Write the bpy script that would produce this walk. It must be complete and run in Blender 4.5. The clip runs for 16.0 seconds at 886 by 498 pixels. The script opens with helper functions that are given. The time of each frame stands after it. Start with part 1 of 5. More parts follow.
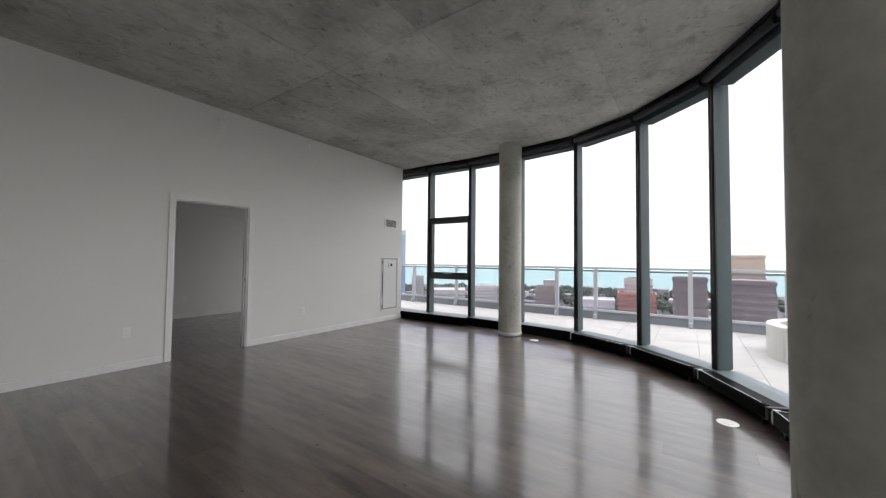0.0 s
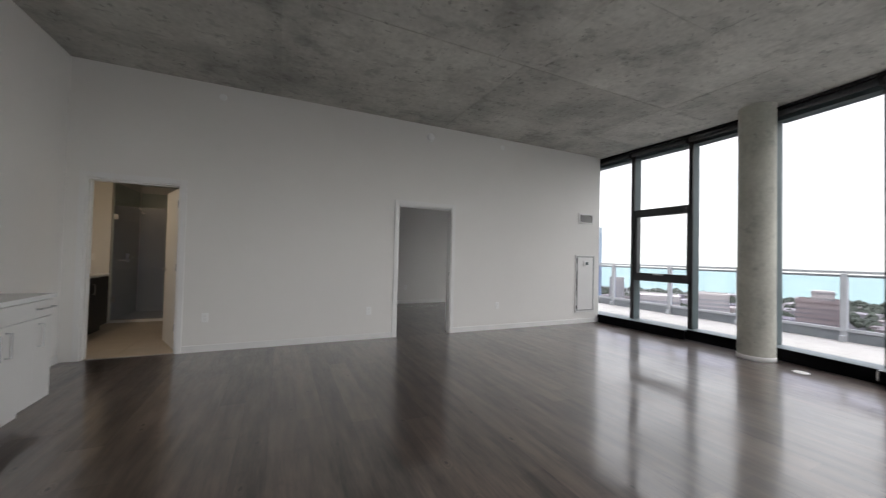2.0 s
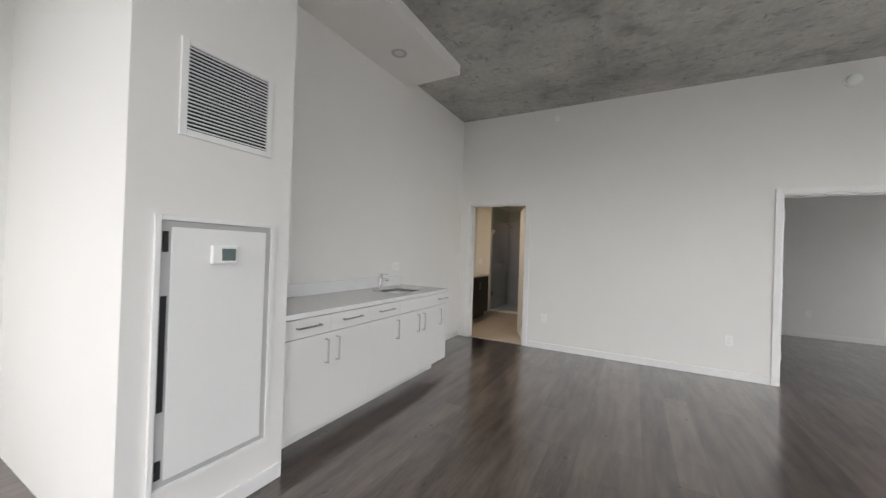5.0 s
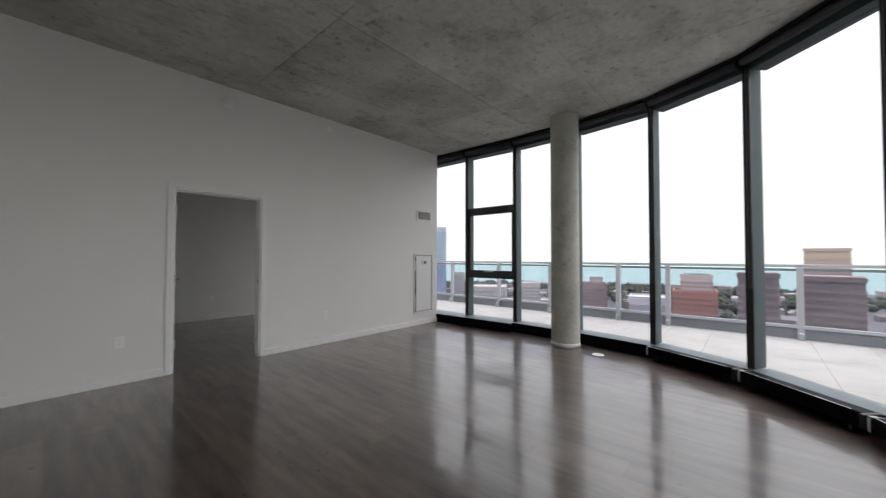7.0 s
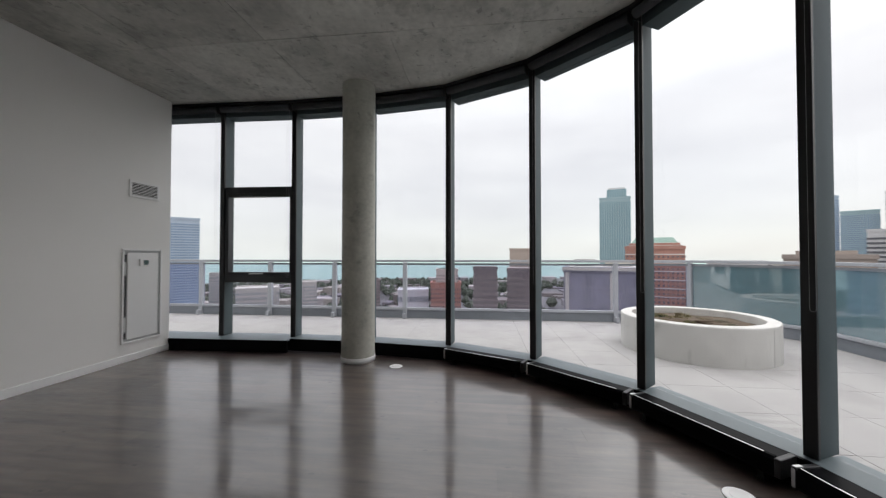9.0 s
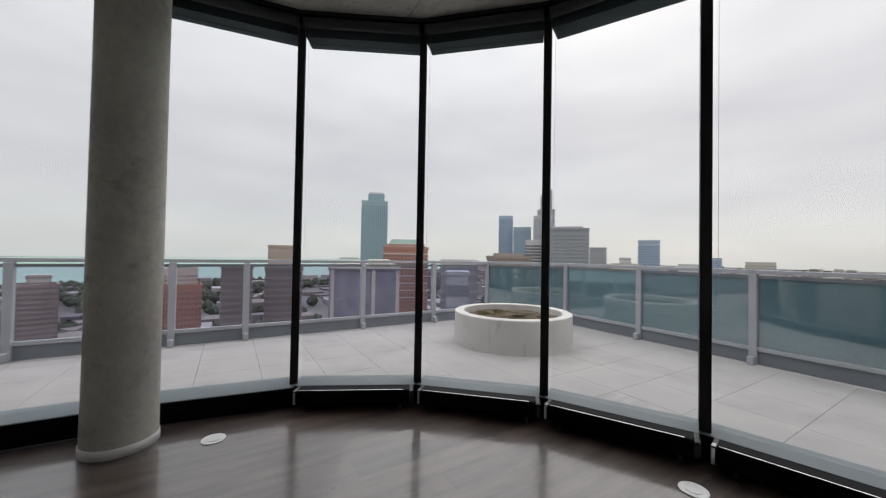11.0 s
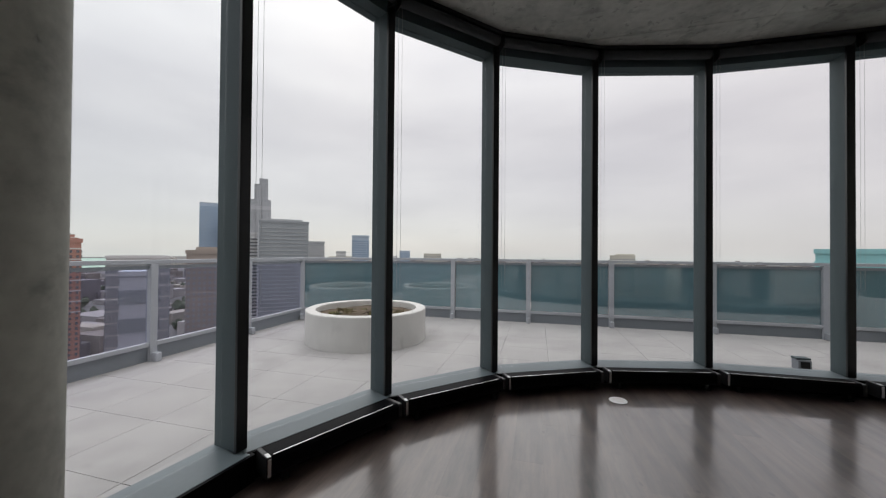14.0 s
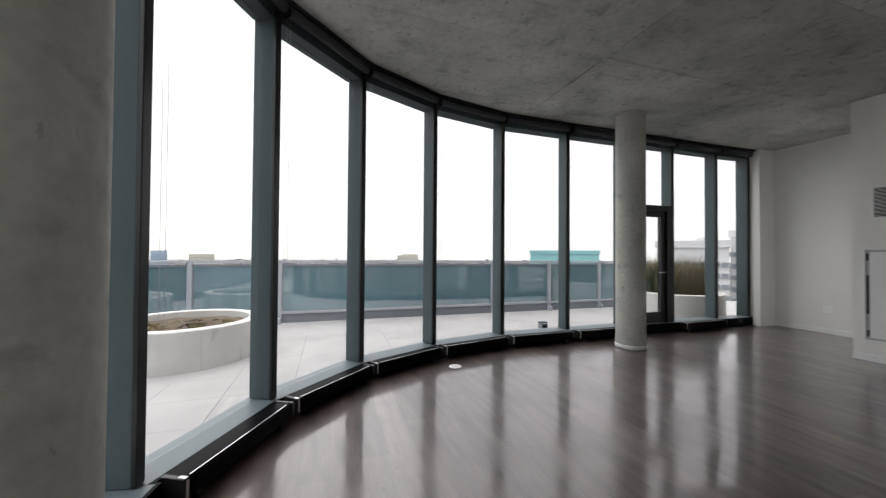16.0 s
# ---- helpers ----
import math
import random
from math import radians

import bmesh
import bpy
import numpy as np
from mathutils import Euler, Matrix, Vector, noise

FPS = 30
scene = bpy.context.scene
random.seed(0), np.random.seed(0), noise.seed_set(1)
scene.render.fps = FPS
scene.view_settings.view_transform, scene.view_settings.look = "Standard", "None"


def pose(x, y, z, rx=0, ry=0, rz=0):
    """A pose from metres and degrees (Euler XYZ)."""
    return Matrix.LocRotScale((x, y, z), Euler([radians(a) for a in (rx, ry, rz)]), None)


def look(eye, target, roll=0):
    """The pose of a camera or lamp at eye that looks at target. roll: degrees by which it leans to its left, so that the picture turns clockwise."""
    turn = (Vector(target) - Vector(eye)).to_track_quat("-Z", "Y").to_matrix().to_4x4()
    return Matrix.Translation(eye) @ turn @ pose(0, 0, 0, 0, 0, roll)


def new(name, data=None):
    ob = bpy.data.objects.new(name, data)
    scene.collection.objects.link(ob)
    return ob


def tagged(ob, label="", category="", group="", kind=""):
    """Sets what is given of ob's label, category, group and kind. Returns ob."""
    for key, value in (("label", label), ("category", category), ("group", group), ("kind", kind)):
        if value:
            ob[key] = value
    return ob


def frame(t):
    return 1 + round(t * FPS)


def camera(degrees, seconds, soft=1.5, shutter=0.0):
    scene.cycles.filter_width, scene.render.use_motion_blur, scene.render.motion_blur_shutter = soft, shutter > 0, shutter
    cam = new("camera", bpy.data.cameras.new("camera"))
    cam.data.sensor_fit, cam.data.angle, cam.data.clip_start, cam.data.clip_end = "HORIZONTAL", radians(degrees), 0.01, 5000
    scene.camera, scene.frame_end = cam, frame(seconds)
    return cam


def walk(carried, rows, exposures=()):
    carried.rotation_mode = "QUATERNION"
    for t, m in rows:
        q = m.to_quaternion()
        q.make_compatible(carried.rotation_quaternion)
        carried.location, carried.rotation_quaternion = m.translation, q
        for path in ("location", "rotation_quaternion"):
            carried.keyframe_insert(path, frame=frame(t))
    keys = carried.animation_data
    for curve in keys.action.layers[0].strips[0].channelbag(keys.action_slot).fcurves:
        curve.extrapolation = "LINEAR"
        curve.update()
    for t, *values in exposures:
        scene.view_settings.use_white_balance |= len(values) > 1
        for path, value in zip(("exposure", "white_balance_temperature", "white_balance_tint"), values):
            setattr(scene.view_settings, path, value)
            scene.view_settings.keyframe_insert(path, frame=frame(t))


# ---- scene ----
cam = camera(103.05, 16.0, soft=1.2, shutter=0.22)
PATH = [
    (0, (-1.638, -5.374, 1.299), (0.001, -4.231, 1.366), 0.61),
    (0.5, (-1.642, -5.338, 1.230), (-0.124, -4.038, 1.305), 0.21),
    (1, (-1.609, -5.354, 1.240), (-0.288, -3.855, 1.310), 0.68),
    (1.5, (-1.604, -5.373, 1.254), (-0.480, -3.720, 1.317), 1.04),
    (2, (-1.586, -5.281, 1.266), (-0.748, -3.465, 1.309), 1.40),
    (2.5, (-1.598, -5.088, 1.240), (-1.215, -3.126, 1.284), 1.54),
    (3, (-1.622, -5.016, 1.231), (-1.745, -3.020, 1.273), 1.56),
    (3.2, (-1.563, -4.989, 1.227), (-1.923, -3.022, 1.267), 1.55),
    (5.3, (-1.278, -5.000, 1.336), (-2.001, -3.135, 1.345), 1.81),
    (5.5, (-1.196, -4.971, 1.328), (-1.622, -3.017, 1.366), 1.42),
    (6, (-1.083, -4.992, 1.307), (-0.681, -3.034, 1.365), 0.86),
    (6.5, (-0.985, -5.028, 1.322), (0.052, -3.319, 1.374), 0.37),
    (7, (-0.875, -4.847, 1.296), (0.623, -3.523, 1.343), 0.11),
    (7.5, (-0.621, -4.745, 1.301), (1.120, -3.761, 1.342), -0.13),
    (8, (-0.457, -4.633, 1.300), (1.402, -3.896, 1.341), -0.22),
    (8.5, (-0.222, -4.443, 1.333), (1.716, -3.949, 1.354), -0.28),
    (9, (0.027, -4.259, 1.288), (2.014, -4.039, 1.323), 0.01),
    (9.5, (0.305, -4.071, 1.335), (2.304, -4.144, 1.357), -0.19),
    (10, (0.520, -3.840, 1.324), (2.489, -4.189, 1.350), 0.07),
    (10.2, (0.626, -3.747, 1.337), (2.563, -4.243, 1.358), -0.00),
    (12.3, (1.745, -2.799, 1.250), (3.001, -4.355, 1.297), 0.91),
    (12.5, (1.809, -2.752, 1.313), (3.007, -4.353, 1.337), 0.27),
    (13, (2.103, -2.538, 1.300), (3.081, -4.282, 1.336), 0.40),
    (13.5, (2.421, -2.328, 1.314), (3.149, -4.190, 1.346), 0.47),
    (14, (2.795, -2.172, 1.306), (3.311, -4.104, 1.327), 0.47),
    (14.5, (2.995, -1.999, 1.334), (3.341, -3.969, 1.357), 0.17),
    (15, (3.182, -1.864, 1.364), (3.229, -3.864, 1.370), 0.13),
    (15.5, (3.487, -1.847, 1.306), (3.205, -3.827, 1.327), 0.35),
    (16, (3.526, -1.664, 1.332), (2.914, -3.567, 1.363), 0.38),
]
EXPOSURE = [(0.0, 1.25), (1.5, 1.25), (2.5, 1.72), (3.2, 2.15), (4.3, 2.0), (5.5, 2.36), (6.0, 2.25), (6.5, 1.2), (7.0, 1.0), (7.5, 0.85), (8.0, 0.78), (10.0, 0.40), (12.5, 0.1), (14.0, 0.20), (15.0, 0.58), (16.0, 0.95)]
# smooth passage over the two stretches between the fitted rows
GAPS = [(3.6, (-1.51, -5.14, 1.26), (-2.17, -3.25, 1.29), 1.6), (4.2, (-1.40, -5.12, 1.30), (-2.42, -3.40, 1.32), 1.75), (4.8, (-1.33, -5.11, 1.33), (-2.33, -3.38, 1.35), 1.85)]
walk(cam, [(t, look(eye, target, roll)) for t, eye, target, roll in sorted(PATH + GAPS)], EXPOSURE)

# ---- world and light ----
world = bpy.data.worlds.new("overcast_sky")
scene.world = world
world.use_nodes = True
SKY_LEVEL = 1.0


def build_world():
    nt = world.node_tree
    nt.nodes.clear()
    N, L = nt.nodes.new, nt.links.new
    out, bg = N("ShaderNodeOutputWorld"), N("ShaderNodeBackground")
    sky = N("ShaderNodeTexSky")
    sky.sky_type, sky.sun_disc = "NISHITA", False
    sky.sun_elevation, sky.sun_rotation = radians(38), radians(150)
    dim = N("ShaderNodeVectorMath")
    dim.operation = "SCALE"
    dim.inputs["Scale"].default_value = 0.10
    L(sky.outputs[0], dim.inputs[0])
    tc, sep = N("ShaderNodeTexCoord"), N("ShaderNodeSeparateXYZ")
    L(tc.outputs["Generated"], sep.inputs[0])
    ramp = N("ShaderNodeValToRGB")
    r = ramp.color_ramp
    r.elements[0].position, r.elements[0].color = 0.0, (0.30, 0.40, 0.40, 1)
    r.elements[1].position, r.elements[1].color = 1.0, (2.2, 2.2, 2.25, 1)
    for p, c in ((0.4885, (0.36, 0.47, 0.47, 1)), (0.4925, (0.58, 0.61, 0.605, 1)), (0.503, (0.60, 0.61, 0.61, 1)), (0.56, (0.635, 0.63, 0.64, 1)), (0.66, (0.66, 0.65, 0.665, 1)), (0.79, (0.94, 0.94, 0.95, 1)), (0.93, (1.75, 1.75, 1.8, 1))):
        e = r.elements.new(p)
        e.color = c
    half = N("ShaderNodeMath")
    half.operation = "MULTIPLY_ADD"
    half.inputs[1].default_value = half.inputs[2].default_value = 0.5
    L(sep.outputs["Z"], half.inputs[0])
    L(half.outputs[0], ramp.inputs[0])
    # soft cloud bands
    mp, nz = N("ShaderNodeMapping"), N("ShaderNodeTexNoise")
    mp.inputs["Scale"].default_value = (1.6, 1.6, 6.0)
    L(tc.outputs["Generated"], mp.inputs[0])
    L(mp.outputs[0], nz.inputs["Vector"])
    nz.inputs["Scale"].default_value, nz.inputs["Detail"].default_value = 1.7, 5
    cr = N("ShaderNodeValToRGB")
    cr.color_ramp.elements[0].position, cr.color_ramp.elements[0].color = 0.3, (0.90, 0.90, 0.912, 1)
    cr.color_ramp.elements[1].position, cr.color_ramp.elements[1].color = 0.72, (1.06, 1.06, 1.05, 1)
    L(nz.outputs[0], cr.inputs[0])
    mul = N("ShaderNodeMix")
    mul.data_type, mul.blend_type = "RGBA", "MULTIPLY"
    mul.inputs[0].default_value = 1.0
    L(ramp.outputs[0], mul.inputs[6])
    L(cr.outputs[0], mul.inputs[7])
    tone = N("ShaderNodeValToRGB")
    tone.color_ramp.elements[0].position, tone.color_ramp.elements[0].color = 0.2, (1.025, 0.99, 0.99, 1)
    tone.color_ramp.elements[1].position, tone.color_ramp.elements[1].color = 0.9, (0.985, 1.0, 1.0, 1)
    side = N("ShaderNodeMath")
    side.operation = "MULTIPLY_ADD"
    side.inputs[1].default_value = side.inputs[2].default_value = 0.5
    L(sep.outputs["X"], side.inputs[0])
    L(side.outputs[0], tone.inputs[0])
    mul2 = N("ShaderNodeMix")
    mul2.data_type, mul2.blend_type = "RGBA", "MULTIPLY"
    mul2.inputs[0].default_value = 1.0
    L(mul.outputs[2], mul2.inputs[6])
    L(tone.outputs[0], mul2.inputs[7])
    mix = N("ShaderNodeMix")
    mix.data_type = "RGBA"
    mix.inputs[0].default_value = 0.92
    L(dim.outputs[0], mix.inputs[6])
    L(mul2.outputs[2], mix.inputs[7])
    L(mix.outputs[2], bg.inputs["Color"])
    bg.inputs["Strength"].default_value = SKY_LEVEL
    L(bg.outputs[0], out.inputs[0])


build_world()
sun = new("sun", bpy.data.lights.new("sun", "SUN"))
sun.data.energy, sun.data.angle, sun.data.color = 0.5, radians(75), (1.0, 0.97, 0.93)
sun.matrix_world = look((25, -43, 39), (0, 0, 0))
bath_lamp = new("vanity_lamp", bpy.data.lights.new("vanity_lamp", "AREA"))
bath_lamp.data.shape, bath_lamp.data.size, bath_lamp.data.size_y = "RECTANGLE", 0.30, 0.40
bath_lamp.data.energy, bath_lamp.data.color = 4.2, (1.0, 0.76, 0.50)
bath_lamp.matrix_world = look((-4.24, 0.50, 2.515), (-4.24, 0.80, 1.0))

# ---- materials ----


def mat(name, color, rough=0.5, metal=0.0, var=0.0, scale=3.0, bump=0.0, bscale=40.0, spec=0.5, stretch=(1, 1, 1), coat=0.0, tone=None, rvar=0.0, per_object=0.0, stain=0.0):
    m = bpy.data.materials.new(name)
    m.use_nodes = True
    nt = m.node_tree
    N, L = nt.nodes.new, nt.links.new
    b = nt.nodes["Principled BSDF"]
    b.inputs["Base Color"].default_value = (*color, 1)
    b.inputs["Roughness"].default_value, b.inputs["Metallic"].default_value = rough, metal
    b.inputs["Specular IOR Level"].default_value = spec
    b.inputs["Coat Weight"].default_value = coat
    if not (var or bump or rvar or per_object or stain):
        return m
    tc, mp = N("ShaderNodeTexCoord"), N("ShaderNodeMapping")
    geo = N("ShaderNodeNewGeometry")
    mp.inputs["Scale"].default_value = stretch
    L(geo.outputs["Position"], mp.inputs[0])
    vec = mp.outputs[0]
    a, c = N("ShaderNodeTexNoise"), N("ShaderNodeTexNoise")
    for n, s, d in ((a, scale, 6), (c, bscale, 4)):
        n.inputs["Scale"].default_value, n.inputs["Detail"].default_value = s, d
        L(vec, n.inputs["Vector"])
    two = N("ShaderNodeMath")
    two.operation = "MULTIPLY_ADD"
    two.inputs[1].default_value = 0.35
    L(c.outputs[0], two.inputs[0])
    half = N("ShaderNodeMath")
    half.operation = "MULTIPLY"
    half.inputs[1].default_value = 0.65
    L(a.outputs[0], half.inputs[0])
    L(half.outputs[0], two.inputs[2])
    fac = two.outputs[0]
    if per_object:
        info, add = N("ShaderNodeObjectInfo"), N("ShaderNodeMath")
        add.operation = "MULTIPLY_ADD"
        add.inputs[1].default_value = per_object
        L(info.outputs["Random"], add.inputs[0])
        sub = N("ShaderNodeMath")
        sub.operation = "SUBTRACT"
        sub.inputs[1].default_value = per_object / 2
        L(add.outputs[0], sub.inputs[0])
        L(fac, add.inputs[2])
        fac = sub.outputs[0]
    ramp = N("ShaderNodeValToRGB")
    dark = tuple(max(0, x * (1 - var)) for x in color)
    light = tuple(min(1, x * (1 + var)) for x in color) if tone is None else tone
    ramp.color_ramp.elements[0].position, ramp.color_ramp.elements[0].color = 0.30, (*dark, 1)
    ramp.color_ramp.elements[1].position, ramp.color_ramp.elements[1].color = 0.70, (*light, 1)
    L(fac, ramp.inputs[0])
    col = ramp.outputs[0]
    if stain:
        sn, sr, mx = N("ShaderNodeTexNoise"), N("ShaderNodeValToRGB"), N("ShaderNodeMix")
        sn.inputs["Scale"].default_value, sn.inputs["Detail"].default_value, sn.inputs["Roughness"].default_value = scale * 1.7, 9, 0.68
        L(geo.outputs["Position"], sn.inputs["Vector"])
        sr.color_ramp.elements[0].position, sr.color_ramp.elements[0].color = 0.56, (1, 1, 1, 1)
        sr.color_ramp.elements[1].position, sr.color_ramp.elements[1].color = 0.72, (1 - stain, 1 - stain, 1 - stain, 1)
        L(sn.outputs[0], sr.inputs[0])
        mx.data_type, mx.blend_type = "RGBA", "MULTIPLY"
        mx.inputs[0].default_value = 1
        L(col, mx.inputs[6])
        L(sr.outputs[0], mx.inputs[7])
        col = mx.outputs[2]
    L(col, b.inputs["Base Color"])
    if rvar:
        rr = N("ShaderNodeMapRange")
        rr.inputs["To Min"].default_value, rr.inputs["To Max"].default_value = max(0.02, rough - rvar), min(1, rough + rvar)
        rr.inputs["From Min"].default_value, rr.inputs["From Max"].default_value = 0.3, 0.7
        L(c.outputs[0], rr.inputs["Value"])
        L(rr.outputs[0], b.inputs["Roughness"])
    if bump:
        bp = N("ShaderNodeBump")
        bp.inputs["Strength"].default_value, bp.inputs["Distance"].default_value = bump, 0.01
        L(two.outputs[0], bp.inputs["Height"])
        L(bp.outputs[0], b.inputs["Normal"])
    return m


def glass_mat(name, tint, gloss=1.0):
    """Thin clear sheet: straight-through light with a Fresnel reflection."""
    m = bpy.data.materials.new(name)
    m.use_nodes = True
    nt = m.node_tree
    nt.nodes.clear()
    N, L = nt.nodes.new, nt.links.new
    out, tr, gl, mx, fr = N("ShaderNodeOutputMaterial"), N("ShaderNodeBsdfTransparent"), N("ShaderNodeBsdfGlossy"), N("ShaderNodeMixShader"), N("ShaderNodeLayerWeight")
    tr.inputs[0].default_value = (*tint, 1)
    gl.inputs["Roughness"].default_value = 0.01
    fr.inputs[0].default_value = 0.5
    p, k = N("ShaderNodeMath"), N("ShaderNodeMath")
    p.operation, p.inputs[1].default_value = "POWER", 4.5
    k.operation, k.inputs[1].default_value, k.inputs[2].default_value = "MULTIPLY_ADD", 0.55 * gloss, 0.022 * gloss
    L(fr.outputs["Facing"], p.inputs[0])
    L(p.outputs[0], k.inputs[0])
    L(k.outputs[0], mx.inputs[0])
    L(tr.outputs[0], mx.inputs[1])
    L(gl.outputs[0], mx.inputs[2])
    L(mx.outputs[0], out.inputs[0])
    return m


WALL = mat("white_wall_paint", (0.85, 0.835, 0.81), 0.7, var=0.02, scale=1.2, bump=0.03, bscale=220)
TRIM = mat("white_trim_paint", (0.86, 0.855, 0.845), 0.4, var=0.015, scale=3)
PLASTIC = mat("white_plastic", (0.93, 0.93, 0.92), 0.35)
CONC = mat("raw_concrete", (0.53, 0.525, 0.485), 0.75, var=0.24, scale=1.3, bump=0.4, bscale=18, stain=0.26)


def scuffs(m, sets):
    """Dark form marks and patches laid over a concrete: (stretch, scale, low, high, depth) of each layer."""
    nt = m.node_tree
    N, L = nt.nodes.new, nt.links.new
    bsdf = nt.nodes["Principled BSDF"]
    col = bsdf.inputs["Base Color"].links[0].from_socket
    g = N("ShaderNodeNewGeometry")
    for stretch, turn, scale, lo, hi, depth in sets:
        mp, nz, cr, mx = N("ShaderNodeMapping"), N("ShaderNodeTexNoise"), N("ShaderNodeValToRGB"), N("ShaderNodeMix")
        mp.inputs["Scale"].default_value, mp.inputs["Rotation"].default_value = stretch, (0, 0, radians(turn))
        nz.inputs["Scale"].default_value, nz.inputs["Detail"].default_value, nz.inputs["Roughness"].default_value = scale, 5, 0.6
        L(g.outputs["Position"], mp.inputs[0])
        L(mp.outputs[0], nz.inputs["Vector"])
        cr.color_ramp.elements[0].position, cr.color_ramp.elements[0].color = lo, (1, 1, 1, 1)
        cr.color_ramp.elements[1].position, cr.color_ramp.elements[1].color = hi, (1 - depth, 1 - depth, 1 - depth, 1)
        L(nz.outputs[0], cr.inputs[0])
        mx.data_type, mx.blend_type = "RGBA", "MULTIPLY"
        mx.inputs[0].default_value = 1
        L(col, mx.inputs[6])
        L(cr.outputs[0], mx.inputs[7])
        col = mx.outputs[2]
    isl, tone = N("ShaderNodeMapRange"), N("ShaderNodeMix")
    L(g.outputs["Random Per Island"], isl.inputs["Value"])
    isl.inputs["To Min"].default_value, isl.inputs["To Max"].default_value = 0.88, 1.06
    tone.data_type, tone.blend_type = "RGBA", "MULTIPLY"
    tone.inputs[0].default_value = 1
    L(col, tone.inputs[6])
    L(isl.outputs[0], tone.inputs[7])
    L(tone.outputs[2], bsdf.inputs["Base Color"])


scuffs(CONC, (((1, 3, 1), 0, 2.0, 0.60, 0.70, 0.20), ((3, 1, 1), 0, 1.8, 0.61, 0.70, 0.16), ((1, 1.8, 1), 20, 5.5, 0.63, 0.70, 0.30), ((1, 1, 1), 0, 0.9, 0.46, 0.74, 0.40), ((1, 1.4, 1), 35, 3.4, 0.56, 0.64, 0.16), ((1, 1, 1), 0, 4.6, 0.625, 0.65, 0.20), ((1, 1.7, 1), 50, 8.5, 0.645, 0.665, 0.30), ((2.4, 1, 1), 15, 6.0, 0.655, 0.67, 0.30)))
CONC_COL = mat("column_concrete", (0.56, 0.555, 0.49), 0.7, var=0.24, scale=2.2, bump=0.3, bscale=24, stain=0.22)
PLANK = mat("dark_wood_plank", (0.074, 0.053, 0.044), 0.36, var=0.85, scale=3.2, bump=0.02, bscale=15, stretch=(4, 0.55, 1), rvar=0.08, per_object=0.18, coat=0.95, spec=0.6, stain=0.4)
PLANK.node_tree.nodes["Principled BSDF"].inputs["Coat Roughness"].default_value = 0.13
PLANK.node_tree.nodes["Principled BSDF"].inputs["Coat IOR"].default_value = 1.68


def wavy_coat():
    """Slow waves in the lacquer."""
    nt = PLANK.node_tree
    g, n, b = nt.nodes.new("ShaderNodeNewGeometry"), nt.nodes.new("ShaderNodeTexNoise"), nt.nodes.new("ShaderNodeBump")
    n.inputs["Scale"].default_value, n.inputs["Detail"].default_value = 3.2, 2
    b.inputs["Strength"].default_value, b.inputs["Distance"].default_value = 0.22, 0.010
    nt.links.new(g.outputs["Position"], n.inputs["Vector"])
    nt.links.new(n.outputs[0], b.inputs["Height"])
    nt.links.new(b.outputs[0], nt.nodes["Principled BSDF"].inputs["Coat Normal"])
    # worn and cleaner patches of the lacquer
    w, r = nt.nodes.new("ShaderNodeTexNoise"), nt.nodes.new("ShaderNodeMapRange")
    w.inputs["Scale"].default_value, w.inputs["Detail"].default_value = 2.3, 4
    r.inputs["From Min"].default_value, r.inputs["From Max"].default_value = 0.35, 0.65
    r.inputs["To Min"].default_value, r.inputs["To Max"].default_value = 0.07, 0.22
    nt.links.new(g.outputs["Position"], w.inputs["Vector"])
    nt.links.new(w.outputs[0], r.inputs["Value"])
    nt.links.new(r.outputs[0], nt.nodes["Principled BSDF"].inputs["Coat Roughness"])


def knots():
    """Dark knots with a ring of curled grain, scattered over the boards."""
    nt = PLANK.node_tree
    N, L = nt.nodes.new, nt.links.new
    b = nt.nodes["Principled BSDF"]
    col = b.inputs["Base Color"].links[0].from_socket
    g, mp, wob, v, r, mx = N("ShaderNodeNewGeometry"), N("ShaderNodeMapping"), N("ShaderNodeTexNoise"), N("ShaderNodeTexVoronoi"), N("ShaderNodeValToRGB"), N("ShaderNodeMix")
    mp.inputs["Scale"].default_value = (1.9, 1.1, 1)
    L(g.outputs["Position"], mp.inputs[0])
    wob.inputs["Scale"].default_value, wob.inputs["Detail"].default_value = 14, 3
    L(g.outputs["Position"], wob.inputs["Vector"])
    shift = N("ShaderNodeVectorMath")
    shift.operation = "MULTIPLY_ADD"
    shift.inputs[1].default_value = (0.06, 0.06, 0)
    L(wob.outputs["Color"], shift.inputs[0])
    L(mp.outputs[0], shift.inputs[2])
    v.inputs["Scale"].default_value = 1.3
    v.voronoi_dimensions = "2D"
    L(shift.outputs[0], v.inputs["Vector"])
    L(v.outputs["Distance"], r.inputs[0])
    e = r.color_ramp.elements
    e[0].position, e[0].color = 0.0, (0.25, 0.22, 0.2, 1)
    e[1].position, e[1].color = 0.13, (1, 1, 1, 1)
    for p, c in ((0.022, 0.35), (0.034, 1.25), (0.048, 0.75), (0.065, 1.2), (0.085, 0.85)):
        e.new(p).color = (c, c, c, 1)
    mx.data_type, mx.blend_type = "RGBA", "MULTIPLY"
    mx.inputs[0].default_value = 1
    L(col, mx.inputs[6])
    L(r.outputs[0], mx.inputs[7])
    L(mx.outputs[2], b.inputs["Base Color"])


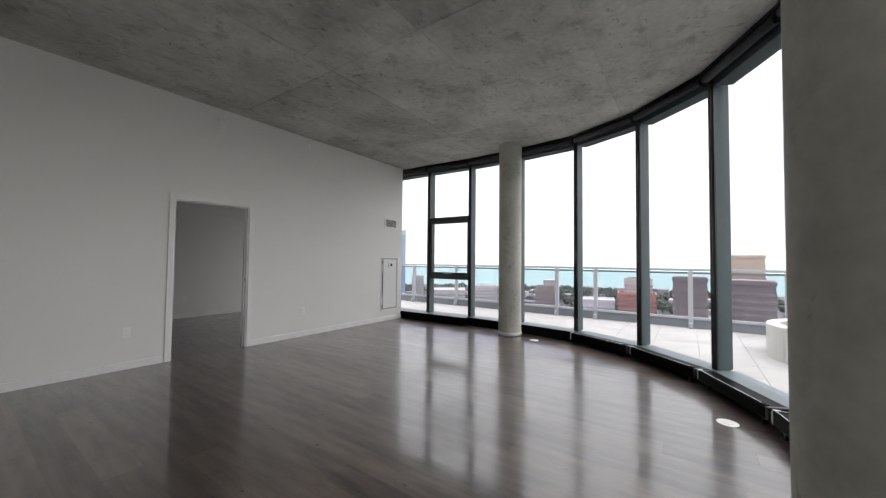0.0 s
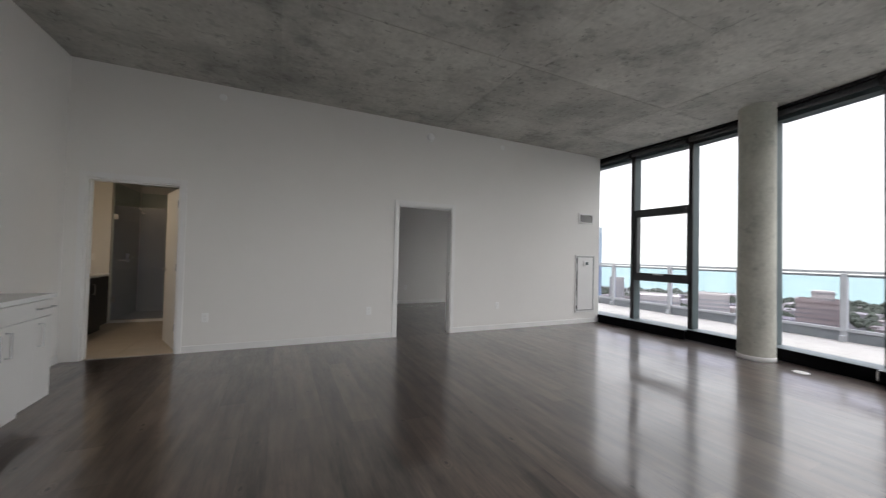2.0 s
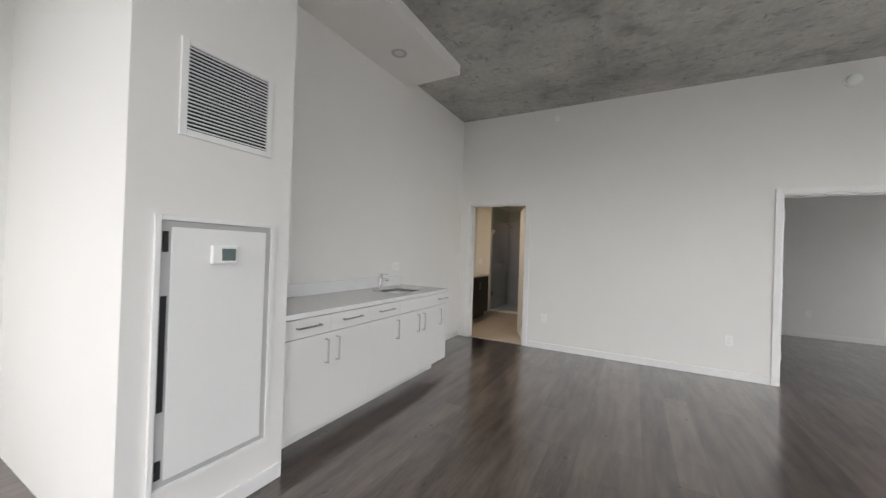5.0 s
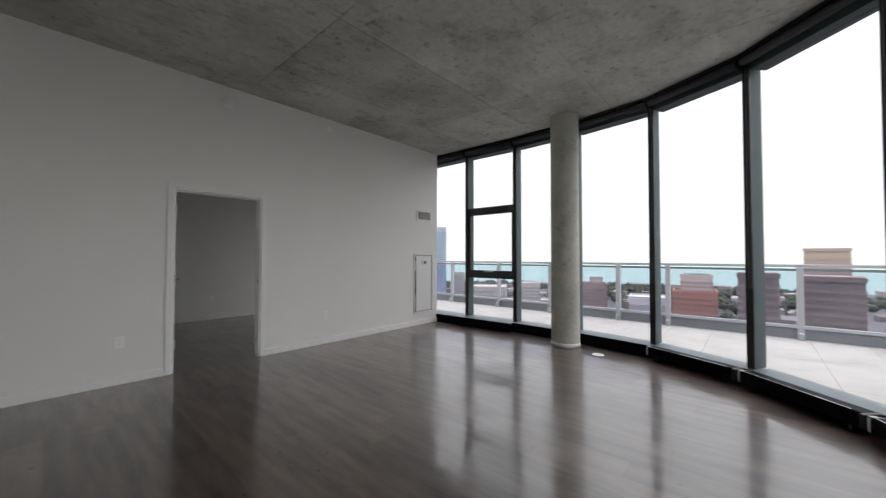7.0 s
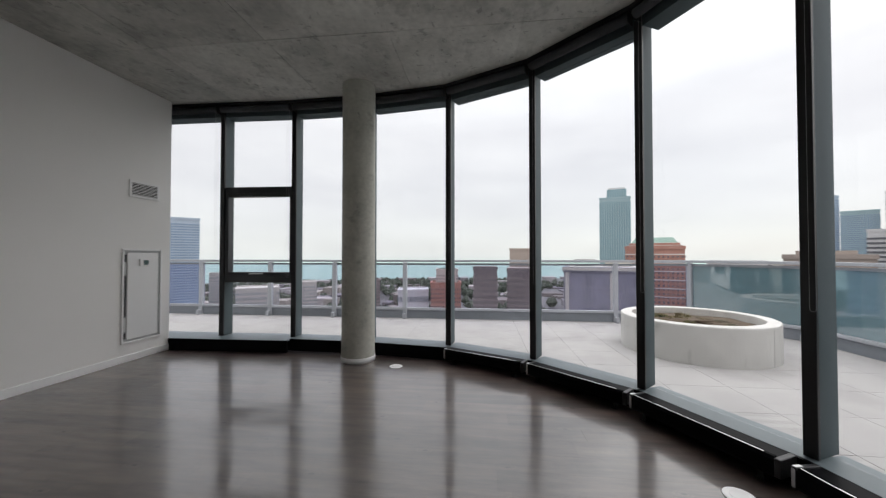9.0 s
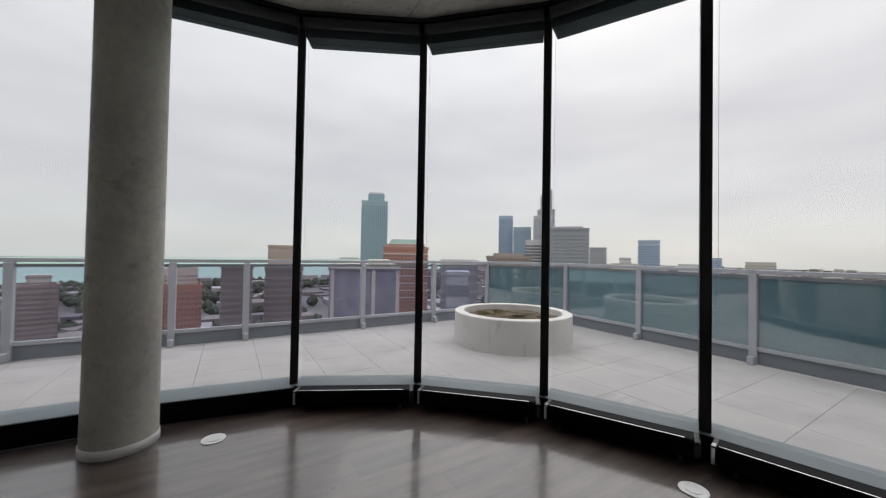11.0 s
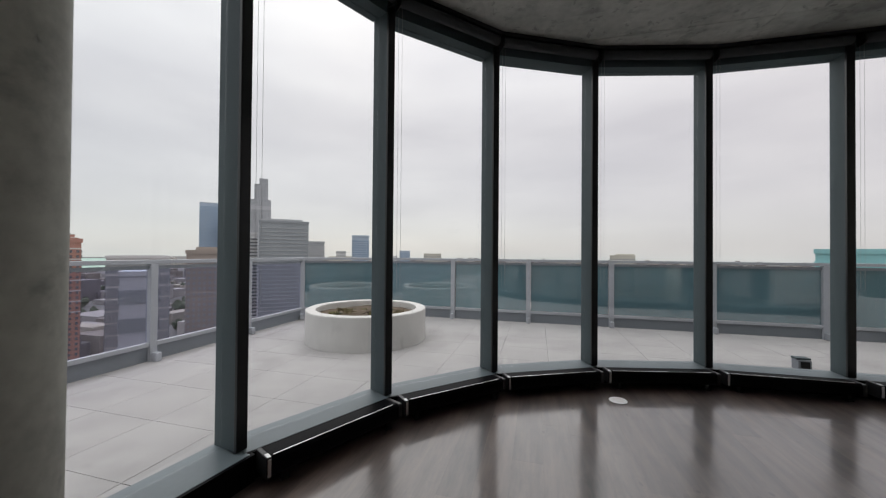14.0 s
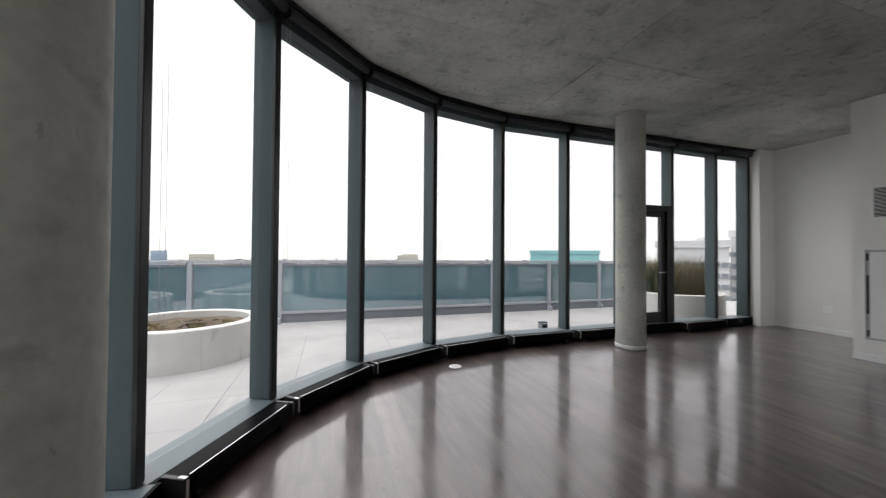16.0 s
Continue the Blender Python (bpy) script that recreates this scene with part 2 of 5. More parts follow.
wavy_coat()
knots()
SUBFLOOR = mat("dark_joint", (0.02, 0.017, 0.015), 0.7)
BLACK = mat("black_metal", (0.012, 0.012, 0.013), 0.35, var=0.2, scale=4)
GREYMET = mat("blue_grey_metal", (0.084, 0.109, 0.116), 0.65, var=0.06, scale=2, spec=0.25)
SILLMET = mat("pale_sill_metal", (0.155, 0.19, 0.205), 0.45, var=0.08, scale=3)
HEATER = mat("matt_black_enamel", (0.005, 0.005, 0.006), 0.35, var=0.2, scale=4, spec=0.03)
PANELGREY = mat("pale_grey_recess", (0.50, 0.50, 0.50), 0.6)
SINKSTEEL = mat("brushed_sink_steel", (0.30, 0.30, 0.30), 0.32, metal=1.0)
DARKFRAME = mat("dark_frame_metal", (0.035, 0.038, 0.042), 0.4, var=0.1, scale=3)
CHROME = mat("polished_chrome", (0.75, 0.75, 0.76), 0.15, metal=1.0)
CHAIN = mat("grey_bead_chain", (0.34, 0.34, 0.345), 0.5)
STEEL = mat("brushed_steel", (0.55, 0.55, 0.55), 0.3, metal=1.0, var=0.05, scale=40, stretch=(1, 1, 20))
GLASS = glass_mat("window_glass", (0.985, 0.985, 0.985), 0.75)
RAILGLASS = glass_mat("clear_rail_glass", (0.85, 0.85, 0.93), 1.3)
RAILTEAL = mat("teal_backed_glass", (0.115, 0.205, 0.235), 0.04, var=0.25, scale=0.7, spec=1.0, coat=1.0)
RAILTEAL.node_tree.nodes["Principled BSDF"].inputs["Coat IOR"].default_value = 2.1
RAILMET = mat("silver_rail_paint", (0.40, 0.42, 0.45), 0.4, var=0.05, scale=5)
RAILDARK = mat("grey_kerb_paint", (0.20, 0.22, 0.245), 0.5, var=0.08, scale=3)
PAVER = mat("pale_concrete_paver", (0.40, 0.392, 0.38), 0.85, var=0.10, scale=2.5, bump=0.2, bscale=60, per_object=0.10)
SLABGREY = mat("paver_joint", (0.31, 0.305, 0.29), 0.9)
PLANTER = mat("cast_planter", (0.61, 0.605, 0.575), 0.85, var=0.10, scale=4, bump=0.3, bscale=50)
SOIL = mat("dry_soil", (0.10, 0.075, 0.05), 0.95, var=0.4, scale=14, bump=1.0, bscale=60)
SEDUM = mat("dry_sedum", (0.16, 0.15, 0.06), 0.85, var=0.35, scale=20)
GRASS = mat("dry_grass", (0.19, 0.16, 0.085), 0.85, var=0.35, scale=6)
SHRUB = mat("shrub_green", (0.045, 0.062, 0.03), 0.8, var=0.4, scale=8)
CAB = mat("white_cabinet", (0.80, 0.79, 0.77), 0.35, var=0.01, scale=2)
COUNTER = mat("pale_quartz", (0.73, 0.73, 0.72), 0.20, var=0.05, scale=60)
COUNTER_EDGE = mat("white_quartz", (0.86, 0.865, 0.86), 0.25, var=0.02, scale=50)
VANITY = mat("espresso_wood", (0.018, 0.014, 0.012), 0.4, var=0.3, scale=6)
BATHTILE = mat("beige_floor_tile", (0.50, 0.44, 0.37), 0.35, var=0.08, scale=3, per_object=0.2)
SHOWERTILE = mat("grey_wall_tile", (0.56, 0.62, 0.60), 0.3, var=0.06, scale=3, per_object=0.08)
SHADE = mat("charcoal_shade_fabric", (0.045, 0.047, 0.05), 0.75, var=0.12, scale=30, bump=0.1, bscale=300)
SCREEN = mat("grey_display", (0.10, 0.14, 0.14), 0.2)
# Near-black paints the shade inside slots, grille and drain; it also colours a lens.
DARKHOLE = mat("hole_shade_dark_lens", (0.02, 0.02, 0.022), 0.8)
BULB = mat("frosted_lens", (0.7, 0.7, 0.68), 0.4)

scuffs(PAVER, (((1, 1, 1), 0, 1.1, 0.52, 0.70, 0.14), ((1, 1, 1), 0, 9.0, 0.62, 0.72, 0.10)))
scuffs(PLANTER, (((1, 1, 1), 0, 2.4, 0.55, 0.70, 0.18), ((1, 1, 0.25), 0, 9.0, 0.62, 0.70, 0.16)))
scuffs(CONC_COL, (((1, 1, 1.3), 0, 5.5, 0.66, 0.69, 0.12), ((1, 1, 1.6), 0, 3.0, 0.60, 0.70, 0.3), ((1, 1, 0.6), 0, 8.0, 0.66, 0.71, 0.4)))

# ---- mesh helpers ----


def boxes(bm, *spans, bevel=0.0):
    for x0, x1, y0, y1, z0, z1 in spans:
        v = [bm.verts.new((x, y, z)) for z in (z0, z1) for x, y in ((x0, y0), (x1, y0), (x1, y1), (x0, y1))]
        fs = [bm.faces.new([v[i] for i in q]) for q in ((3, 2, 1, 0), (4, 5, 6, 7), (0, 1, 5, 4), (1, 2, 6, 5), (2, 3, 7, 6), (3, 0, 4, 7))]
        if bevel:
            es = list({e for f in fs for e in f.edges})
            bmesh.ops.bevel(bm, geom=es, offset=bevel, segments=2, profile=0.5, affect="EDGES")
    return bm


def box(*span, bevel=0.0):
    return boxes(bmesh.new(), span, bevel=bevel)


def cyl(x, y, z0, z1, r, n=32, r2=None, bevel=0.0, bm=None):
    bm = bm or bmesh.new()
    geo = bmesh.ops.create_cone(bm, cap_ends=True, segments=n, radius1=r, radius2=r if r2 is None else r2, depth=z1 - z0, matrix=Matrix.Translation((x, y, (z0 + z1) / 2)))
    if bevel:
        es = [e for e in bm.edges if len(e.link_faces) == 2 and any(len(f.verts) > 4 for f in e.link_faces)]
        bmesh.ops.bevel(bm, geom=es, offset=bevel, segments=2, profile=0.5, affect="EDGES")
    return bm


def tube(points, r, n=8, bm=None):
    """A round bar along a line of points."""
    bm = bm or bmesh.new()
    rings = []
    pts = [Vector(p) for p in points]
    for i, p in enumerate(pts):
        d = (pts[min(i + 1, len(pts) - 1)] - pts[max(i - 1, 0)]).normalized()
        a = d.orthogonal().normalized() if i == 0 else (side - d * side.dot(d)).normalized()
        side, b = a, d.cross(a)
        rings.append([bm.verts.new(p + r * (math.cos(t) * a + math.sin(t) * b)) for t in [2 * math.pi * k / n for k in range(n)]])
    for s, t in zip(rings, rings[1:]):
        for k in range(n):
            bm.faces.new((s[k], s[(k + 1) % n], t[(k + 1) % n], t[k]))
    bm.faces.new(rings[0][::-1])
    bm.faces.new(rings[-1])
    return bm


def lathe(profile, n=48, bm=None):
    bm = bm or bmesh.new()
    rings = [[bm.verts.new((r * math.cos(2 * math.pi * k / n), r * math.sin(2 * math.pi * k / n), z)) for k in range(n)] for r, z in profile]
    for s, t in zip(rings, rings[1:]):
        for k in range(n):
            bm.faces.new((s[k], s[(k + 1) % n], t[(k + 1) % n], t[k]))
    return bm


def prism(outline, z0, z1):
    """A slab over a plan outline."""
    bm = bmesh.new()
    lo = [bm.verts.new((x, y, z0)) for x, y in outline]
    hi = [bm.verts.new((x, y, z1)) for x, y in outline]
    bm.faces.new(lo[::-1])
    bm.faces.new(hi)
    n = len(outline)
    for i in range(n):
        bm.faces.new((lo[i], lo[(i + 1) % n], hi[(i + 1) % n], hi[i]))
    bmesh.ops.recalc_face_normals(bm, faces=bm.faces)
    return bm


def mesh_of(name, bm, material, smooth=False):
    me = bpy.data.meshes.new(name)
    bm.to_mesh(me)
    bm.free()
    me.materials.append(material)
    if smooth:
        for p in me.polygons:
            p.use_smooth = len(p.vertices) == 4
    return me


def part(name, bm, material, parent=None, label="", smooth=False):
    ob = new(name, mesh_of(name, bm, material, smooth))
    ob.parent = parent
    return tagged(ob, label)


def thing(name, m, label, category, group="", kind=""):
    e = new(name)
    e.empty_display_size = 0.1
    e.matrix_world = m if isinstance(m, Matrix) else Matrix.Translation(m)
    return tagged(e, label, category, group, kind)


def structure(name, bm, material, label, category, smooth=False):
    return tagged(part(name, bm, material, None, label, smooth), label, category, "", "structure")


# ---- the shell ----
CEIL = 3.40
# inner faces of the mullions, from the north wall round the curve to the west end
FACADE = [(4.61, 0.42), (4.62, -0.62), (4.65, -1.667), (4.60, -2.76), (4.436, -3.84), (3.953, -4.81), (3.19, -5.60), (2.224, -6.086), (1.10, -6.348), (-0.068, -6.38), (-1.19, -6.39), (-2.30, -6.40), (-3.43, -6.42), (-4.28, -6.40)]


def inward(i):
    """Unit normal into the room of bay i, and its direction."""
    (x0, y0), (x1, y1) = FACADE[i], FACADE[i + 1]
    d = Vector((x1 - x0, y1 - y0)).normalized()
    return Vector((d.y, -d.x)), d


def corner_normal(i):
    a = inward(max(i - 1, 0))[0]
    b = inward(min(i, len(FACADE) - 2))[0]
    n = (a + b).normalized()
    return n / max(0.5, n.dot(b))


def offset_line(dist):
    """The facade's line moved into the room by dist."""
    return [tuple(Vector(p) + corner_normal(i) * dist) for i, p in enumerate(FACADE)]


def facade_y(x, dist=0.0):
    line = offset_line(dist)
    for (x0, y0), (x1, y1) in zip(line, line[1:]):
        if min(x0, x1) <= x <= max(x0, x1) and abs(x1 - x0) > 1e-6 and y0 < -2.5:
            return y0 + (y1 - y0) * (x - x0) / (x1 - x0)
    return None


outer = offset_line(-0.2)
room_outline = [(-4.85, 4.0), (4.84, 4.0)] + outer + [(-4.85, -6.6)]


def clip(poly, axis, value, keep_above):
    out = []
    for p, q in zip(poly, poly[1:] + poly[:1]):
        a, b = (p[axis] - value, q[axis] - value) if keep_above else (value - p[axis], value - q[axis])
        if a >= 0:
            out.append(p)
        if a * b < 0:
            t = a / (a - b)
            out.append((p[0] + (q[0] - p[0]) * t, p[1] + (q[1] - p[1]) * t))
    return out


def ceiling():
    """The slab, with the prints of the form boards standing 2 to 5 mm proud, each its own island."""
    rnd = random.Random(14)
    bm = prism(room_outline, CEIL + 0.006, CEIL + 0.3)
    xs = [0.80 + 2.44 * k for k in range(-3, 3)]
    ys = [-2.14 + 1.24 * k for k in range(-4, 6)]
    for x0, x1 in zip(xs, xs[1:]):
        for y0, y1 in zip(ys, ys[1:]):
            g = 0.003
            p = clip(clip(clip(clip(list(room_outline), 0, x0 + g, True), 0, x1 - g, False), 1, y0 + g, True), 1, y1 - g, False)
            if len(p) < 3:
                continue
            z = CEIL + rnd.uniform(-0.0015, 0.0015)
            lo = [bm.verts.new((x, y, z)) for x, y in p]
            hi = [bm.verts.new((x, y, CEIL + 0.0062)) for x, y in p]
            bm.faces.new(lo)
            for i in range(len(p)):
                j = (i + 1) % len(p)
                bm.faces.new((lo[i], hi[i], hi[j], lo[j]))
    # fins of grout left at some of the joints
    for _ in range(34):
        if rnd.random() < 0.5:
            x, y, L = rnd.choice(xs), rnd.uniform(-6, 0), rnd.uniform(0.2, 1.0)
            span = (x - 0.004, x + 0.004, y, y + L)
        else:
            x, y, L = rnd.uniform(-4, 4), rnd.choice(ys), rnd.uniform(0.2, 1.0)
            span = (x, x + L, y - 0.004, y + 0.004)
        if span[3] < 0 and span[2] > -6.2 and (span[1] < 2.4 or span[2] > -4.0) and span[1] < 4.4:
            boxes(bm, (*span, CEIL - 0.003, CEIL + 0.004))
    bmesh.ops.recalc_face_normals(bm, faces=bm.faces)
    structure("ceiling", bm, CONC, "raw grey board-marked concrete ceiling slab with patches", "ceiling")


ceiling()
structure("floor", prism(room_outline, -0.25, -0.012), SUBFLOOR, "dark wood-look plank floor with a satin sheen", "floor")

DOOR_X, DOOR_W, DOOR_H = 0.07, 0.93, 2.07
BATH_X, BATH_W = -3.59, 0.875
KX = -3.77         # face of the wall behind the sink counter
T = 0.12
structure("wall_north", boxes(bmesh.new(), (-4.72, BATH_X, 0, T, -0.01, CEIL), (BATH_X, BATH_X + BATH_W, 0, T, DOOR_H, CEIL), (BATH_X + BATH_W, DOOR_X, 0, T, -0.01, CEIL),
          (DOOR_X, DOOR_X + DOOR_W, 0, T, DOOR_H, CEIL), (DOOR_X + DOOR_W, 4.42, 0, T, -0.01, CEIL)), WALL, "smooth white painted partition wall with two doorways", "wall")
structure("wall_kitchen", box(KX - 0.12, KX, -3.70, 0, -0.01, CEIL), WALL, "smooth white painted wall behind the sink counter", "wall")
structure("wall_closet", boxes(bmesh.new(), (-4.72, -3.10, -4.46, -3.70, -0.01, CEIL)), WALL, "white boxed-out wall that houses the fan unit", "wall")
structure("wall_west", box(-4.84, -4.72, -6.6, -3.70, -0.01, CEIL), WALL, "smooth white painted end wall", "wall")
structure("wall_pier", box(-4.72, -4.31, -6.6, -6.22, -0.01, CEIL), WALL, "white painted pier at the end of the glazing", "wall")
structure("soffit", box(KX, -3.07, -3.70, -1.60, 3.285, CEIL, bevel=0.004), WALL, "white boxed soffit over the sink counter", "soffit")
# the room behind the open doorway
structure("wall_back_room_north", box(-1.5, 4.80, 3.62, 3.74, -0.01, CEIL), WALL, "white painted back wall of the next room", "wall")
structure("wall_back_room_west", box(-1.62, -1.5, T, 3.74, -0.01, CEIL), WALL, "white painted side wall of the next room", "wall")
structure("wall_back_room_east", boxes(bmesh.new(), (4.64, 4.80, T + 0.3, 3.74, -0.01, 0.5), (4.64, 4.80, T + 0.3, 3.74, 3.0, CEIL), (4.64, 4.80, T + 0.3, 0.9, 0.5, 3.0), (4.64, 4.80, 2.9, 3.74, 0.5, 3.0)), WALL, "white painted window wall of the next room", "wall")


def window_back_room():
    w = thing("window_0", (4.72, 1.9, 0.5), "dark-framed window of the next room", "window", kind="structure")
    part("window_frame", boxes(bmesh.new(), (-0.04, 0.04, -1.0, -0.95, 0, 2.5), (-0.04, 0.04, 0.95, 1.0, 0, 2.5), (-0.04, 0.04, -0.95, 0.95, 0, 0.05), (-0.04, 0.04, -0.95, 0.95, 2.45, 2.5)), DARKFRAME, w)
    p = part("pane", box(-0.006, 0.006, -0.95, 0.95, 0.05, 2.45), GLASS, w)
    p.visible_shadow = False


window_back_room()
structure("wall_filler", box(4.37, 4.58, 0.38, 0.42, -0.01, CEIL), GREYMET, "grey metal closure between wall end and glazing", "wall")


def baseboards():
    h, d = 0.085, 0.014
    runs = [("baseboard_north", [(BATH_X + BATH_W + 0.062, 0.008, -d, 0), (DOOR_X + DOOR_W + 0.062, 4.41, -d, 0)]), ("baseboard_kitchen", [(KX, KX + d, -1.56, -0.02)]),
            ("baseboard_closet", [(-3.10, -3.10 + d, -4.46, -3.71)]), ("baseboard_west", [(-4.72, -4.72 + d, -6.22, -4.46)]), ("baseboard_pier", [(-4.705, -4.31, -6.22, -6.22 + d)]),
            ("baseboard_back_room", [(-1.5, 4.64, 3.62 - d, 3.62)])]
    for name, spans in runs:
        bm = bmesh.new()
        for x0, x1, y0, y1 in spans:
            boxes(bm, (x0, x1, y0, y1, 0.0, h), bevel=0.003)
        structure(name, bm, TRIM, "low white painted baseboard", "baseboard")


baseboards()


def door_frame(name, x, w, label):
    e = thing(name, (x, 0, 0), label, "door", kind="structure")
    c, d = 0.06, 0.018
    for nm, s in (("casing", (-c, 0, -d, 0, 0, DOOR_H + c)), ("casing", (w, w + c, -d, 0, 0, DOOR_H + c)), ("casing", (0, w, -d, 0, DOOR_H, DOOR_H + c))):
        part(nm, box(*s, bevel=0.003), TRIM, e)
    for s in ((0, 0.018, 0, T, 0, DOOR_H - 0.018), (w - 0.018, w, 0, T, 0, DOOR_H - 0.018), (0, w, 0, T, DOOR_H - 0.018, DOOR_H)):
        part("jamb", box(*s), TRIM, e)
    for s in ((0.018, 0.030, 0.045, 0.075, 0, DOOR_H - 0.03), (w - 0.030, w - 0.018, 0.045, 0.075, 0, DOOR_H - 0.03), (0.018, w - 0.018, 0.045, 0.075, DOOR_H - 0.03, DOOR_H - 0.018)):
        part("door_stop", box(*s), TRIM, e)
    return e


def door_leaf(name, hx, hy, turn, width, sign, label):
    """A plain leaf hung at (hx, hy); turn: degrees of its free edge from +x."""
    e = thing(name, pose(hx, hy, 0, 0, 0, turn), label, "door")
    part("leaf", box(0.0, width, -0.02, 0.02, 0.015, DOOR_H - 0.02, bevel=0.002), TRIM, e)
    for s in (-1, 1):
        h = part("door_handle", tube([(width - 0.065, s * 0.02, 1.0), (width - 0.065, s * 0.065, 1.0), (width - 0.085, s * 0.07, 1.0), (width - 0.18, s * 0.07, 1.0)], 0.009, 10), STEEL, e, "satin steel lever handle", smooth=True)
        rose = bmesh.new()
        bmesh.ops.create_cone(rose, cap_ends=True, segments=24, radius1=0.027, radius2=0.027, depth=0.008, matrix=Matrix.Translation((width - 0.065, s * 0.024, 1.0)) @ Euler((radians(90), 0, 0)).to_matrix().to_4x4())
        part("rose", rose, STEEL, h)
    for z in (0.25, 1.0, 1.8):
        part("hinge", cyl(-0.004, 0.024 * sign, z, z + 0.09, 0.008, 12), STEEL, e)
    return e


door_frame("door_1", DOOR_X, DOOR_W, "white painted doorway casing to the next room")
door_frame("door_2", BATH_X, BATH_W, "white painted doorway casing to the bathroom")
door_leaf("bedroom_door", DOOR_X + 0.03, T + 0.02, 79, 0.86, -1, "plain white door standing open into the next room")
door_leaf("bathroom_door", BATH_X + BATH_W - 0.03, T + 0.02, 112, 0.76, 1, "plain white door standing open into the bathroom")
strike = thing("strike_plate", (DOOR_X + DOOR_W - 0.019, 0.03, 0.95), "small steel strike plate on the door jamb", "hardware")
part("plate", box(-0.002, 0, -0.014, 0.014, 0, 0.06), STEEL, strike)

# ---- glazing ----
SILL, HEAD = 0.16, 3.25


def bay(i):
    n, d = inward(i)
    (x0, y0), (x1, y1) = FACADE[i], FACADE[i + 1]
    length = math.hypot(x1 - x0, y1 - y0)
    # local x along the bay, local y outwards
    m = Matrix(((d.x, -n.x, 0, x0), (d.y, -n.y, 0, y0), (0, 0, 1, 0), (0, 0, 0, 1)))
    w = thing("window_%d" % (i + 1), m, "floor-to-ceiling window bay with dark metal framing", "window", "glazed bays", "structure")
    front = -0.21 if i < 2 else (-0.10 if i < 4 else -0.06)
    e0, e1 = -0.02, length + 0.02
    # each mullion stands square to the bay before it
    before = inward(max(i - 1, 0))[0]
    v = -(0.9 * before + 0.1 * n)
    turn = Matrix.Rotation(math.atan2(-v.dot(d), -v.dot(n)), 3, "Z")
    for name, shape, material, label in (("mullion", box(-0.031, 0.031, 0.012, 0.185 if i < 3 else 0.19, SILL, CEIL - 0.004, bevel=0.003), GREYMET, ""), ("mullion_cap", box(-0.034, 0.034, -0.014, 0.011, SILL, HEAD + 0.06, bevel=0.004), BLACK, "black mullion cap")):
        bmesh.ops.rotate(shape, cent=(0, 0, 0), matrix=turn, verts=shape.verts)
        part(name, shape, material, w, label)
    part("window_sill", box(0.0, length, front + 0.02, 0.21, SILL - 0.03, SILL - 0.004), SILLMET, w)
    part("base_panel", box(e0, e1, front, front + 0.03, 0.0, SILL - 0.006), HEATER, w, "black metal base panel")
    part("head_frame", box(e0 + 0.05, e1 - 0.05, 0.015, 0.20, HEAD, CEIL - 0.003), GREYMET, w)
    # Black strip paints the darkness of the gap between ceiling and shade tube.
    part("dark_gap_strip", box(e0, e1, -0.125, 0.013, CEIL - 0.035, CEIL - 0.002), BLACK, w, "black strip standing in for the dark gap above the rolled shade")
    # a rolled shade, hung between two brackets
    inset = 0.030 if i < 4 else 0.045
    part("shade_tube", tube([(inset, -0.085, CEIL - 0.082), (length - inset, -0.085, CEIL - 0.082)], 0.043, 20), SHADE, w, "dark grey rolled shade", smooth=True)
    for x in (inset - 0.008, length - inset + 0.001):
        part("shade_bracket", box(x, x + 0.006, -0.115, -0.015, CEIL - 0.135, CEIL - 0.034, bevel=0.002), BLACK, w)
    if i not in (10,):
        p = part("pane", box(0.03, length - 0.03, 0.12, 0.135, SILL, HEAD), GLASS, w)
        p.visible_shadow = False
    return w, m, length


bays = [bay(i) for i in range(len(FACADE) - 1)]
n_last, d_last = inward(len(FACADE) - 2)
end_mull = thing("window_end", (FACADE[-1][0], FACADE[-1][1], 0), "grey metal end mullion at the white pier", "window", kind="structure")
part("mullion", box(-0.03, 0.03, -0.2, -0.012, SILL, HEAD + 0.04), GREYMET, end_mull)
part("mullion_cap", box(-0.032, 0.032, -0.011, 0.012, SILL, HEAD + 0.04), BLACK, end_mull)


def operable_sash():
    w, m, L = bays[1]
    z0, z1 = 0.975, 2.185
    part("transom", box(0.03, L - 0.03, 0.0, 0.19, z0 - 0.07, z0 + 0.03, bevel=0.003), DARKFRAME, w)
    part("transom", box(0.03, L - 0.03, 0.0, 0.19, z1 - 0.03, z1 + 0.06, bevel=0.003), DARKFRAME, w)
    s = part("sash", boxes(bmesh.new(), (0.035, 0.085, 0.0, 0.10, z0 + 0.03, z1 - 0.03), (L - 0.065, L - 0.035, 0.0, 0.10, z0 + 0.03, z1 - 0.03), (0.085, L - 0.065, 0.0, 0.10, z0 + 0.03, z0 + 0.075), (0.085, L - 0.065, 0.0, 0.10, z1 - 0.075, z1 - 0.03), bevel=0.003), DARKFRAME, w, "dark awning sash")
    part("sash_handle", tube([(0.42, 0.0, z0 + 0.05), (0.42, -0.03, z0 + 0.052), (0.62, -0.03, z0 + 0.056)], 0.009, 8), STEEL, s)


operable_sash()


